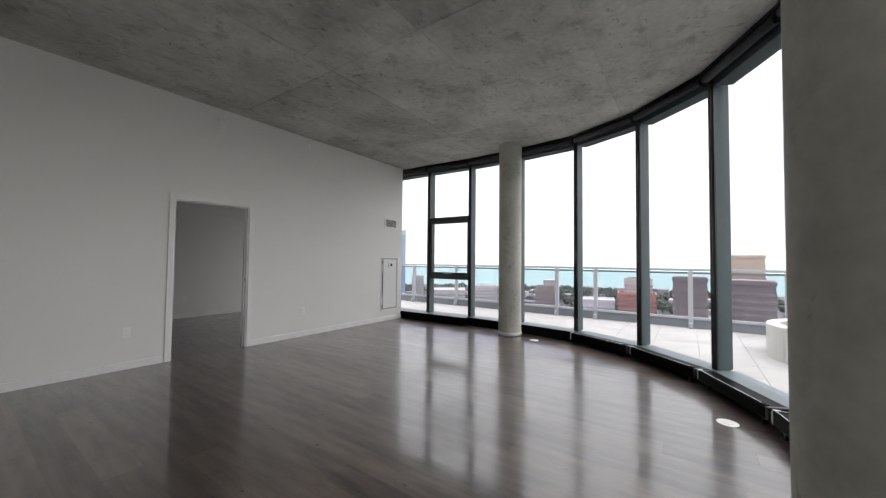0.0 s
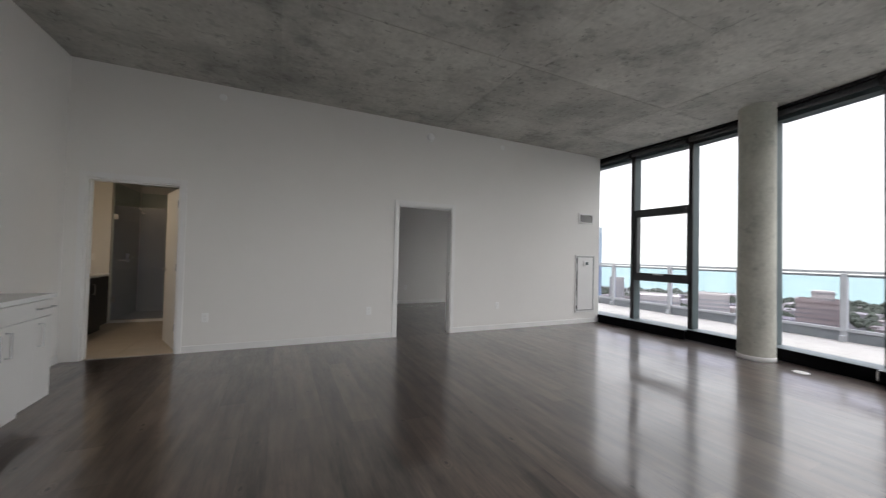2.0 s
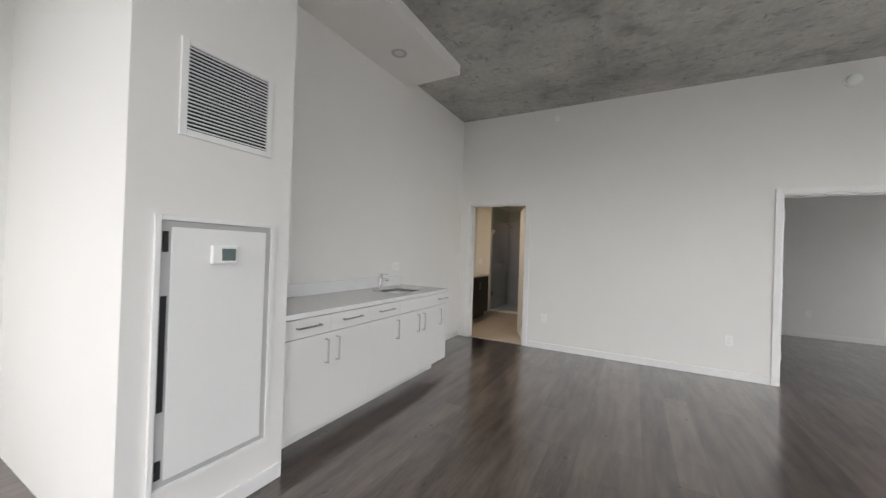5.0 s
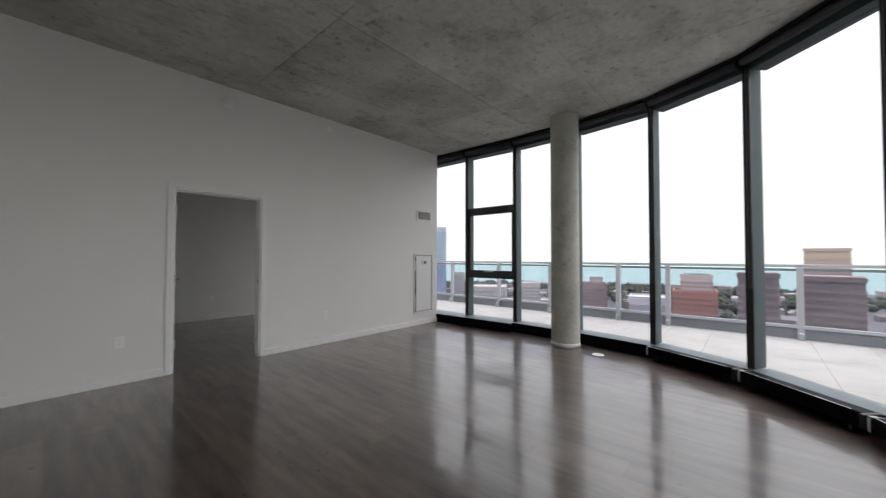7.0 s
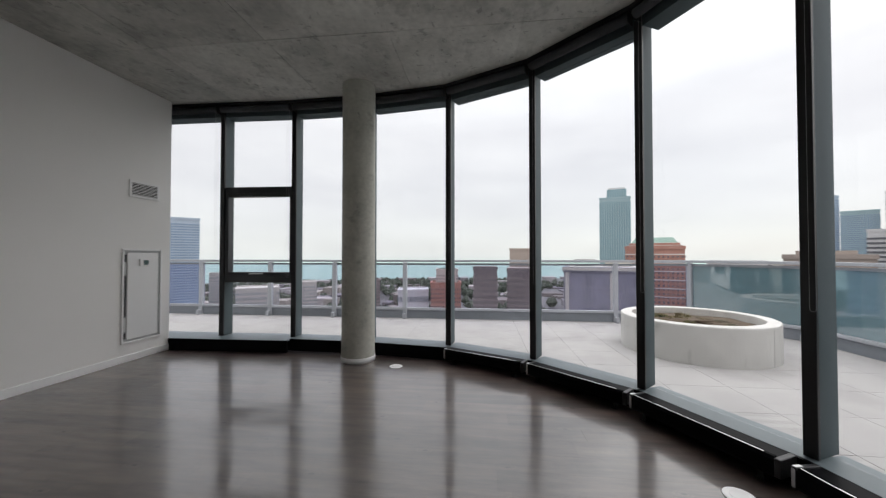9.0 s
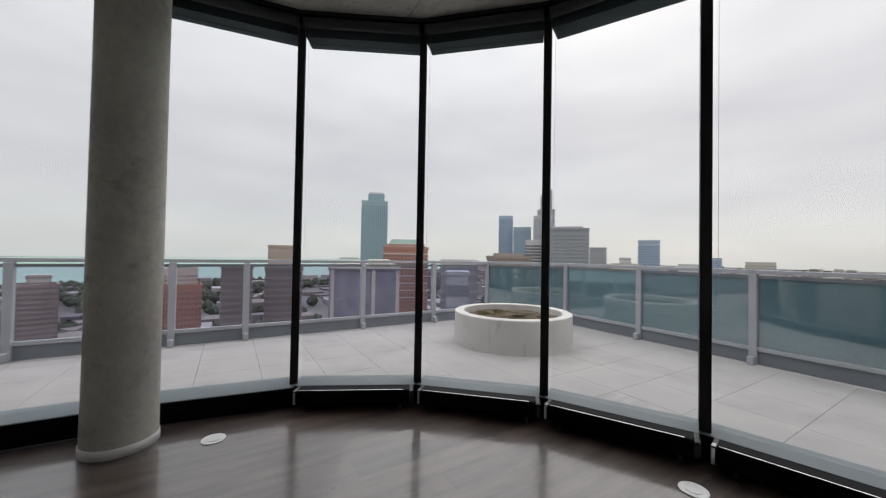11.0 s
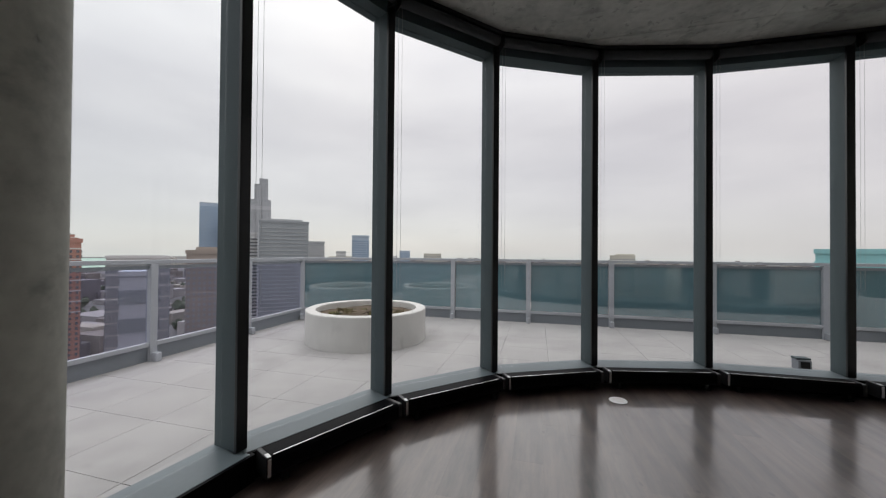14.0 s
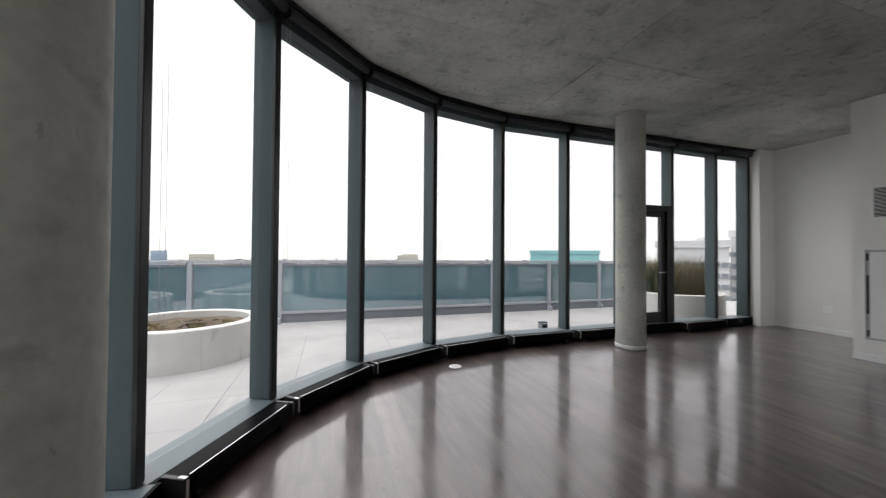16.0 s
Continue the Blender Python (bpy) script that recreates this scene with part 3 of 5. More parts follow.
def terrace_door():
    w, m, L = bays[10]
    z = 2.12
    part("transom", box(0.03, L - 0.03, -0.01, 0.19, z, z + 0.10, bevel=0.003), BLACK, w)
    p = part("pane", box(0.03, L - 0.03, 0.12, 0.135, z + 0.10, HEAD), GLASS, w)
    p.visible_shadow = False
    part("door_jamb", box(L - 0.13, L - 0.03, -0.01, 0.18, SILL, z), BLACK, w)
    part("door_jamb", box(0.03, 0.10, -0.01, 0.18, SILL, z), BLACK, w)
    leaf = thing("terrace_door", m @ Matrix.Translation((0.10, 0.06, SILL)), "black-framed glass door out to the terrace, closed", "door")
    a, b, h = 0.0, L - 0.23, z - SILL
    for s in ((a, a + 0.10, -0.03, 0.03, 0.004, h), (b - 0.10, b, -0.03, 0.03, 0.004, h), (a + 0.10, b - 0.10, -0.03, 0.03, 0.004, 0.18), (a + 0.10, b - 0.10, -0.03, 0.03, h - 0.10, h)):
        part("stile", box(*s, bevel=0.003), BLACK, leaf)
    g = part("pane", box(a + 0.10, b - 0.10, -0.006, 0.006, 0.18, h - 0.10), GLASS, leaf)
    g.visible_shadow = False
    part("door_handle", tube([(b - 0.05, -0.03, 0.88), (b - 0.05, -0.075, 0.88), (b - 0.18, -0.075, 0.88)], 0.01, 8), STEEL, leaf, "steel lever handle")


terrace_door()


def convector(i):
    w, m, L = bays[i]
    e = thing("baseboard_heater", m, "low black finned baseboard heater with a bright edge lip", "heater", "heaters under the glazing")
    a, b = 0.09, L - 0.07
    y0, y1 = -0.215, -0.062
    cover = bmesh.new()
    prof = [(y1, 0.055), (y0 + 0.012, 0.055), (y0, 0.07), (y0, 0.150), (y0 + 0.014, 0.168), (y0 + 0.030, 0.172), (y0 + 0.032, 0.160), (y1, 0.160)]
    va = [cover.verts.new((a, y, z)) for y, z in prof]
    vb = [cover.verts.new((b, y, z)) for y, z in prof]
    cover.faces.new(va[::-1])
    cover.faces.new(vb)
    for k in range(len(prof)):
        q = (k + 1) % len(prof)
        cover.faces.new((va[k], va[q], vb[q], vb[k]))
    bmesh.ops.recalc_face_normals(cover, faces=cover.faces)
    part("cover", cover, HEATER, e)
    part("lip", box(a + 0.01, b - 0.05, y0 + 0.010, y0 + 0.018, 0.1695, 0.1755, bevel=0.002), CHROME, e, "bright metal edge lip")
    part("end_cap", box(a - 0.030, a - 0.001, y0 + 0.002, y1, 0.05, 0.168, bevel=0.005), BLACK, e)
    part("end_plate", box(a - 0.024, a - 0.006, y0 - 0.002, y0 + 0.0015, 0.062, 0.16, bevel=0.001), STEEL, e, "slim aluminium end plate")
    part("cap_clip", box(a - 0.026, a - 0.004, y0 + 0.004, y0 + 0.050, 0.1682, 0.173, bevel=0.002), STEEL, e, "bright aluminium clip")
    part("end_cap", box(b + 0.001, b + 0.035, y0, y1, 0.06, 0.165, bevel=0.006), BLACK, e)
    for x in (a + 0.07, b - 0.09):
        part("foot", boxes(bmesh.new(), (x, x + 0.03, y0 + 0.03, y0 + 0.06, 0.0, 0.054), (x - 0.01, x + 0.04, y0 + 0.015, y0 + 0.075, 0.0, 0.008)), BLACK, e)


for i in (4, 5, 6, 7, 8, 9, 11):
    convector(i)


def shade_chain(i):
    side = -1 if i < 3 else 1
    d = inward(i - 1 if i < 3 else i)[1] * side
    p = Vector(FACADE[i]) + corner_normal(i) * 0.055 + d * (0.065 if i < 3 else 0.052)
    e = thing("shade_chain", (p.x, p.y, 0.98), "fine beaded pull chain of a roller shade", "chain", "shade chains")
    for s in (-0.016, 0.016):
        part("strand", tube([(d.x * s, d.y * s, 0.016), (d.x * s, d.y * s, 2.34)], 0.0010, 5), CHAIN, e)
    bend = [(0.016 * math.cos(a), 0.016 - 0.016 * math.sin(a)) for a in (0, 0.6, 1.2, 1.94, 2.54, math.pi)]
    part("loop", tube([(d.x * u, d.y * u, z) for u, z in bend], 0.0010, 5), CHAIN, e)


for i in (1, 2, 4, 5, 6, 7, 8, 9):
    shade_chain(i)


def column(x, y, label):
    e = thing("concrete_column", (x, y, 0), label, "column", "concrete columns")
    part("shaft", lathe([(0.203, 0.0), (0.200, 0.6), (0.2005, 1.4), (0.199, 2.4), (0.200, CEIL + 0.01)], 64), CONC_COL, e, smooth=True)
    part("base_ring", lathe([(0.204, 0.0), (0.209, 0.0), (0.209, 0.055), (0.204, 0.062)], 64), TRIM, e, "white painted base ring", smooth=True)


column(4.26, -2.735, "round raw concrete column beside the sash window")
column(-0.672, -5.736, "round raw concrete column beside the terrace door")

# ---- things indoors ----


def floor_box(x, y):
    e = thing("floor_outlet", (x, y, 0), "round white floor outlet cover set in the planks", "outlet", "floor outlets")
    part("cover", cyl(0, 0, 0.0, 0.006, 0.075, 40, bevel=0.002), PLASTIC, e)
    part("cap", cyl(0, 0, 0.006, 0.009, 0.045, 32), TRIM, e)


floor_box(4.036, -3.268)
floor_box(2.09, -5.622)


def wall_outlet(x, z, y=0.0, label="white duplex wall outlet"):
    e = thing("wall_outlet", (x, y, z), label, "outlet", "wall outlets")
    part("plate", box(-0.036, 0.036, -0.006, 0, -0.058, 0.058, bevel=0.002), PLASTIC, e)
    for dz in (-0.022, 0.022):
        part("socket", box(-0.016, 0.016, -0.008, -0.006, dz - 0.014, dz + 0.014), TRIM, e)


for x in (-2.423, -0.355, 1.932):
    wall_outlet(x, 0.425)
wall_outlet(1.45, 0.42, 3.62)


def switch_plate(m, h=0.058):
    e = thing("wall_switch", m, "white double outlet plate above the counter", "switch")
    part("plate", box(-0.06, 0.06, -0.006, 0, -h, h, bevel=0.002), PLASTIC, e)
    for x in (-0.026, 0.026):
        part("socket", box(x - 0.016, x + 0.016, -0.008, -0.006, 0.025 - h, h - 0.025), TRIM, e)


switch_plate(pose(KX, -3.25, 1.14, 0, 0, 90))
switch_plate(pose(KX, -1.72, 1.136, 0, 0, 90), 0.045)
switch_plate(pose(-4.72, -5.45, 0.42, 0, 0, 90))


def smoke_detector(x, z):
    e = thing("smoke_detector", pose(x, 0, z, 90, 0, 0), "round white smoke detector on the wall", "detector")
    part("base", lathe([(0.0, 0.0), (0.07, 0.0), (0.07, 0.012), (0.0, 0.012)], 40), PLASTIC, e)
    part("cover", lathe([(0.062, 0.012), (0.058, 0.030), (0.045, 0.040), (0.02, 0.043), (0.0, 0.043)], 40), PLASTIC, e, smooth=True)


smoke_detector(0.577, 3.20)


def sprinkler(x, z):
    e = thing("sprinkler_head", pose(x, 0, z, 90, 0, 0), "small white sidewall sprinkler cover on the wall", "sprinkler", "sprinkler covers")
    part("cover", lathe([(0.0, 0.012), (0.038, 0.012), (0.042, 0.006), (0.042, 0.0)], 32), PLASTIC, e)


sprinkler(1.98, 3.25)
sprinkler(-2.315, 3.245)


def fan_panel(m, w, z0, z1, label):
    e = thing("access_panel", m, label, "panel", "fan unit panels")
    f = 0.022
    for s in ((0, f, -0.016, 0.0, z0, z1), (w - f, w, -0.016, 0.0, z0, z1), (f, w - f, -0.016, 0.0, z1 - f, z1), (f, w - f, -0.016, 0.0, z0, z0 + f)):
        part("frame", box(*s, bevel=0.002), TRIM, e)
    part("recess", box(f, w - f, -0.003, -0.001, z0 + f, z1 - f), PANELGREY, e)
    part("door", box(0.062, w - 0.055, -0.014, -0.003, z0 + 0.05, z1 - 0.05, bevel=0.002), TRIM, e)
    # Dark bars stand in for the shade in the panel's side slots.
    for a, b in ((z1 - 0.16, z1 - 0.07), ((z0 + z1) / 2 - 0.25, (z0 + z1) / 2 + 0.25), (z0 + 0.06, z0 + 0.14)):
        part("slot_shade", box(0.030, 0.052, -0.008, -0.003, a, b), DARKHOLE, e)
    t = thing("thermostat", m @ Matrix.Translation((w * 0.5, -0.014, z1 - 0.17)), "small white thermostat with a grey display", "thermostat", "thermostats")
    part("body", box(-0.06, 0.06, -0.024, 0, -0.045, 0.045, bevel=0.005), PLASTIC, t)
    part("display", box(-0.018, 0.048, -0.0255, -0.024, -0.028, 0.03), SCREEN, t)


fan_panel(pose(3.767, 0, 0), 0.52, 0.22, 1.365, "white fan unit access panel with a thermostat on it")
fan_panel(pose(-3.10, -4.36, 0, 0, 0, 90), 0.56, 0.25, 1.45, "white fan unit access panel on the boxed-out wall")


def vent(m, w, h, label, slats):
    e = thing("air_vent", m, label, "vent", "wall vents")
    f = 0.03
    for s in ((0, f, -0.012, 0, 0, h), (w - f, w, -0.012, 0, 0, h), (f, w - f, -0.012, 0, 0, f), (f, w - f, -0.012, 0, h - f, h)):
        part("frame", box(*s, bevel=0.002), TRIM, e)
    # Near-black sheet paints the shade of the duct behind the slats.
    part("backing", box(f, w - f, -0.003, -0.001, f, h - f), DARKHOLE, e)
    step = (h - 2 * f) / slats
    sl = mesh_of("slat", box(0, w - 2 * f, -0.010, -0.003, 0, step * 0.34), TRIM)
    for k in range(slats):
        o = new("slat", sl)
        o.parent = e
        o.location = (f, 0, f + (k + 0.3) * step)


vent(pose(3.842, 0, 2.0), 0.40, 0.21, "white slatted supply air vent high on the wall", 8)
vent(pose(-3.10, -4.285, 1.81, 0, 0, 90), 0.445, 0.435, "white slatted return air grille above the panel", 22)


def can_light(x, y):
    e = thing("recessed_downlight", (x, y, 3.285), "round recessed ceiling downlight with a steel trim, off", "lamp", "downlights")
    part("trim", lathe([(0.045, -0.001), (0.05, -0.006), (0.075, -0.008), (0.078, 0.0)], 40), STEEL, e, smooth=True)
    part("lens", cyl(0, 0, -0.003, -0.0005, 0.046, 32), BULB, e)


can_light(-3.43, -2.25)
can_light(-3.43, -3.25)

# kitchenette
CY0, CY1 = -3.695, -1.59


def base_cabinet(y0, y1, doors, drawers, pulls=True, left=False):
    e = thing("base_cabinet", (KX, y0, 0), "white slab-front base cabinet with steel bar pulls", "cabinet", "kitchenette cabinets")
    w = y1 - y0
    part("body", box(0.0, 0.60, 0.0003, w - 0.0003, 0.155, 0.885), CAB, e)
    part("toe_kick", box(0.0, 0.45, 0.0003, w - 0.0003, 0.0, 0.155), CAB, e)
    dw = w / drawers
    for k in range(drawers):
        d = part("drawer_front", box(0.601, 0.621, k * dw + 0.0006, (k + 1) * dw - 0.0006, 0.755, 0.874, bevel=0.0015), CAB, e)
        c = (k + 0.5) * dw
        if pulls:
            part("bar_pull", tube([(0.621, c - 0.09, 0.82), (0.650, c - 0.09, 0.82), (0.650, c + 0.09, 0.82), (0.621, c + 0.09, 0.82)], 0.006, 8), STEEL, d, "brushed steel bar pull")
    dw = w / doors
    for k in range(doors):
        d = part("door", box(0.601, 0.621, k * dw + 0.0006, (k + 1) * dw - 0.0006, 0.150, 0.750, bevel=0.0015), CAB, e)
        c = (k + 1) * dw - 0.05 if (k % 2 == 0 and not left) else k * dw + 0.05
        part("bar_pull", tube([(0.621, c, 0.55), (0.650, c, 0.55), (0.650, c, 0.71), (0.621, c, 0.71)], 0.006, 8), STEEL, d, "brushed steel bar pull")


base_cabinet(CY0, -2.89, 2, 2)
base_cabinet(-2.89, -2.475, 1, 1)
base_cabinet(-2.475, -1.805, 2, 1, pulls=False)
base_cabinet(-1.805, CY1, 1, 1, left=True)


def counter():
    e = thing("countertop", (KX, CY0, 0.886), "pale quartz countertop with an undermount sink cut-out", "countertop")
    y = CY1 - CY0
    s0, s1, f0, f1 = 1.365, 1.805, 0.16, 0.50
    part("slab", boxes(bmesh.new(), (0, 0.635, 0, s0, 0, 0.03), (0, 0.635, s1, y + 0.012, 0, 0.03), (0, f0, s0, s1, 0, 0.03), (f1, 0.635, s0, s1, 0, 0.03)), COUNTER, e)
    part("edge", box(0.6352, 0.639, 0, y + 0.012, 0.0, 0.0305), COUNTER_EDGE, e)
    part("backsplash", box(0.0, 0.018, 0, y, 0.0305, 0.135, bevel=0.002), COUNTER_EDGE, e, "low white quartz backsplash")
    k = thing("bar_sink", (KX + (f0 + f1) / 2, CY0 + (s0 + s1) / 2, 0.886), "small steel undermount bar sink", "sink")
    a, b, d = (f1 - f0) / 2 - 0.002, (s1 - s0) / 2 - 0.002, 0.16
    t = 0.012
    for s in ((-a, -a + t, -b, b, -d, 0.022), (a - t, a, -b, b, -d, 0.022), (-a + t, a - t, -b, -b + t, -d, 0.022), (-a + t, a - t, b - t, b, -d, 0.022), (-a + t, a - t, -b + t, b - t, -d, -d + t)):
        part("basin_wall", box(*s), SINKSTEEL, k)
    # Dark disc paints the shade down the drain hole.
    part("drain", cyl(0, 0, -d + t, -d + t + 0.004, 0.03, 24), DARKHOLE, k)
    f = thing("faucet", (KX + 0.09, CY0 + (s0 + s1) / 2 + 0.0, 0.9165), "low chrome single-lever bar faucet", "faucet")
    part("body", lathe([(0.0, 0.0), (0.026, 0.0), (0.026, 0.005), (0.020, 0.011), (0.018, 0.078), (0.022, 0.125), (0.021, 0.137), (0.0, 0.139)], 28), CHROME, f, smooth=True)
    part("spout", boxes(bmesh.new(), (0.010, 0.105, -0.015, 0.015, 0.080, 0.110), bevel=0.008), CHROME, f, smooth=True)
    part("aerator", cyl(0.092, 0, 0.072, 0.081, 0.011, 20), STEEL, f)
    part("lever", boxes(bmesh.new(), (-0.012, 0.098, -0.010, 0.010, 0.147, 0.157), bevel=0.004), CHROME, f, smooth=True)
    part("lever_hub", cyl(0, 0, 0.138, 0.150, 0.017, 24), CHROME, f)


counter()

# ---- bathroom ----
BW, BE, BN = -4.53, -1.74, 3.75
SX, SY = -4.19, 2.45        # corner of the shower partition
structure("wall_bath_west", box(BW - 0.1, BW, T, BN, -0.01, CEIL), WALL, "cream painted bathroom side wall", "wall")
structure("wall_bath_east", box(BE, -1.62, T, BN, -0.01, CEIL), WALL, "white painted bathroom side wall", "wall")
structure("wall_bath_north", box(BW - 0.1, -1.62, BN, BN + 0.1, -0.01, CEIL), WALL, "bathroom back wall", "wall")
structure("ceiling_bath", box(BW, BE, T, BN, 2.55, 2.65), CONC, "low bathroom ceiling", "ceiling")


def bath_tiles():
    e = thing("floor_bath", (0, 0, 0), "beige porcelain tile floor of the bathroom", "floor", kind="structure")
    part("bed", box(BATH_X, BATH_X + BATH_W, 0.012, T, -0.011, 0.0015), SLABGREY, e)
    part("bed", box(BW, BE, T, 2.48, -0.011, 0.0015), SLABGREY, e)
    tile = mesh_of("tile", box(0.002, 0.598, 0.002, 0.298, 0.0015, 0.006), BATHTILE)
    for i in range(4):
        for j in range(8):
            o = new("tile", tile)
            o.parent, o.location = e, (BW + 0.02 + i * 0.6, T + 0.02 + j * 0.3, 0)
    o = part("threshold", box(BATH_X + 0.02, BATH_X + BATH_W - 0.02, 0.03, T + 0.015, 0.0015, 0.008, bevel=0.002), BATHTILE, e)
    structure("wall_bath_partition", box(BW, SX, SY, BN, -0.01, 2.55), WALL, "cream partition between vanity and shower", "wall")
    s = thing("wall_shower", (0, 0, 0), "grey tiled shower enclosure walls", "wall", kind="structure")
    a = mesh_of("tile", box(0.001, 0.599, -0.012, -0.002, 0.001, 0.299), SHOWERTILE)
    for i in range(4):
        for j in range(8):
            o = new("tile", a)
            o.parent, o.location = s, (SX + 0.02 + i * 0.6, BN, j * 0.3)
    b = mesh_of("tile", box(0.002, 0.012, 0.001, 0.399, 0.001, 0.299), SHOWERTILE)
    for i in range(3):
        for j in range(8):
            o = new("tile", b)
            o.parent, o.location = s, (SX, SY + 0.06 + i * 0.4, j * 0.3)
    c = thing("shower_curb", (SX, SY, 0), "low cream stone shower curb", "curb")
    part("curb", box(0.001, 2.35, 0.03, 0.15, 0.0, 0.05, bevel=0.004), COUNTER_EDGE, c)
    part("shower_pan", box(0.014, 2.35, 0.152, 1.28, 0.0, 0.02), SHOWERTILE, c)
    g = thing("shower_screen", (SX, SY + 0.09, 0.05), "clear frameless glass shower screen with steel fittings", "shower screen")
    for x0, x1 in ((0.015, 0.72), (0.73, 1.9)):
        p = part("pane", box(x0, x1, -0.005, 0.005, 0.004, 1.95), RAILGLASS, g)
        p.visible_shadow = False
    for z in (0.30, 1.72):
        part("clamp", box(0.013, 0.065, -0.016, 0.016, z, z + 0.085), STEEL, g, "square steel hinge")
    part("handle", tube([(0.10, -0.006, 1.02), (0.10, -0.05, 1.02), (0.20, -0.05, 1.02), (0.20, -0.006, 1.02)], 0.008, 8), STEEL, g)
    h = thing("wall_shower_set", (SX + 0.012, 3.15, 2.0), "chrome wall-mounted shower head with arm", "shower")
    part("arm", tube([(0, 0, 0), (0.12, 0, 0.03), (0.2, 0, -0.02)], 0.011, 10), CHROME, h, smooth=True)
    part("head", cyl(0.22, 0, -0.07, -0.03, 0.05, 24, r2=0.02), CHROME, h)
    v = thing("shower_valve", (SX + 0.012, 3.15, 1.10), "chrome shower valve with a lever", "valve")
    part("plate", box(0, 0.01, -0.08, 0.08, -0.08, 0.08, bevel=0.003), CHROME, v)
    part("lever", tube([(0.01, 0, 0), (0.06, 0, 0), (0.06, 0.1, 0.0)], 0.01, 8), CHROME, v)


bath_tiles()


def vanity():
    e = thing("bathroom_vanity", (BW, 0.55, 0), "espresso wood bathroom vanity under a white top", "vanity")
    part("body", box(0.0, 0.51, 0.0, 1.35, 0.10, 0.84), VANITY, e)
    part("toe_kick", box(0.0, 0.45, 0.02, 1.33, 0.0, 0.10), VANITY, e)
    for k in range(3):
        d = part("door", box(0.511, 0.528, k * 0.45 + 0.003, k * 0.45 + 0.447, 0.11, 0.83, bevel=0.002), VANITY, e)
        part("bar_pull", tube([(0.528, k * 0.45 + 0.40, 0.6), (0.55, k * 0.45 + 0.40, 0.6), (0.55, k * 0.45 + 0.40, 0.74), (0.528, k * 0.45 + 0.40, 0.74)], 0.005, 6), STEEL, d)
    t = thing("quartz_countertop", (BW, 0.55, 0.841), "white quartz vanity top with a low backsplash", "countertop")
    part("slab", box(0.0, 0.54, -0.01, 1.36, 0.0, 0.03, bevel=0.002), COUNTER_EDGE, t)
    part("backsplash", box(0.0, 0.018, -0.01, 1.36, 0.0302, 0.13), COUNTER_EDGE, t)
    m = thing("vanity_mirror", (BW, 0.55, 1.10), "frameless rectangular wall mirror over the vanity", "mirror")
    part("mirror_glass", box(0.0, 0.006, 0.0, 0.8, 0.0, 0.7), CHROME, m)
    l = thing("vanity_light", (-4.24, 0.50, 2.522), "slim warm ceiling light over the vanity, lit", "lamp")
    part("housing", box(-0.19, 0.19, -0.25, 0.25, 0.0, 0.0275, bevel=0.004), STEEL, l)
    wall = thing("wall_outlet", pose(-4.42, SY, 1.12), "white outlet plate over the vanity top", "outlet", "wall outlets")
    part("plate", box(-0.036, 0.036, -0.006, 0, -0.058, 0.058, bevel=0.002), PLASTIC, wall)


vanity()

# ---- terrace ----
TZ = -0.03
terrace_out = offset_line(-0.21)
structure("terrace_slab", prism([(4.84, 4.0), (7.55, 4.0), (7.55, -8.4), (6.2, -9.42), (-8.5, -9.42), (-8.5, -6.62)] + [(x, y) for x, y in reversed(terrace_out)], -0.3, TZ - 0.03), SLABGREY, "terrace slab under the pavers", "pavement")

RAIL_E, RAIL_S = 7.33, -9.22
RAIL = [(RAIL_E, 3.6), (RAIL_E, 2.0), (RAIL_E, 0.36), (RAIL_E, -1.11), (RAIL_E, -2.65), (RAIL_E, -3.56), (RAIL_E, -5.40), (RAIL_E, -6.87), (RAIL_E, -8.26), (5.95, RAIL_S), (4.45, RAIL_S), (2.95, RAIL_S), (1.48, RAIL_S), (-0.12, RAIL_S), (-1.66, RAIL_S), (-3.18, RAIL_S), (-4.65, RAIL_S), (-6.1, RAIL_S), (-7.5, RAIL_S)]


def railing():
    for i, ((x0, y0), (x1, y1)) in enumerate(zip(RAIL, RAIL[1:])):
        d = Vector((x1 - x0, y1 - y0))
        L = d.length
        d.normalize()
        n = Vector((d.y, -d.x))     # towards the building
        m = Matrix(((d.x, -n.x, 0, x0), (d.y, -n.y, 0, y0), (0, 0, 1, TZ), (0, 0, 0, 1)))
        teal = i >= 8
        e = thing("guard_rail", m, "silver metal terrace railing bay with %s glass" % ("teal backed" if teal else "clear"), "railing", "terrace railing bays")
        post = part("post", box(-0.042, 0.042, -0.06, 0.02, 0.0, 1.17, bevel=0.004), RAILMET, e)
        foot = bmesh.new()
        boxes(foot, (-0.035, 0.035, -0.15, -0.06, 0.0, 0.11), bevel=0.014)
        part("bracket", foot, RAILMET, post)
        part("top_rail", box(-0.01, L + 0.01, -0.05, 0.02, 1.172, 1.22, bevel=0.004), RAILMET, e)
        part("rail_lip", box(0.04, L - 0.04, -0.03, 0.0, 1.11, 1.15), RAILDARK, e)
        part("kerb", box(0.036, L - 0.036, -0.02, 0.06, 0.0, 0.17, bevel=0.004), RAILDARK, e, "grey painted kerb")
        part("bottom_rail", box(0.036, L - 0.036, -0.045, 0.0, 0.175, 0.225, bevel=0.003), RAILMET, e)
        p = part("pane", box(0.05, L - 0.05, -0.012, 0.0, 0.228, 1.11), RAILTEAL if teal else RAILGLASS, e)
        if not teal:
            p.visible_shadow = False
        else:
            part("backing", box(0.05, L - 0.05, 0.02, 0.03, 0.228, 1.11), RAILDARK, e)


railing()


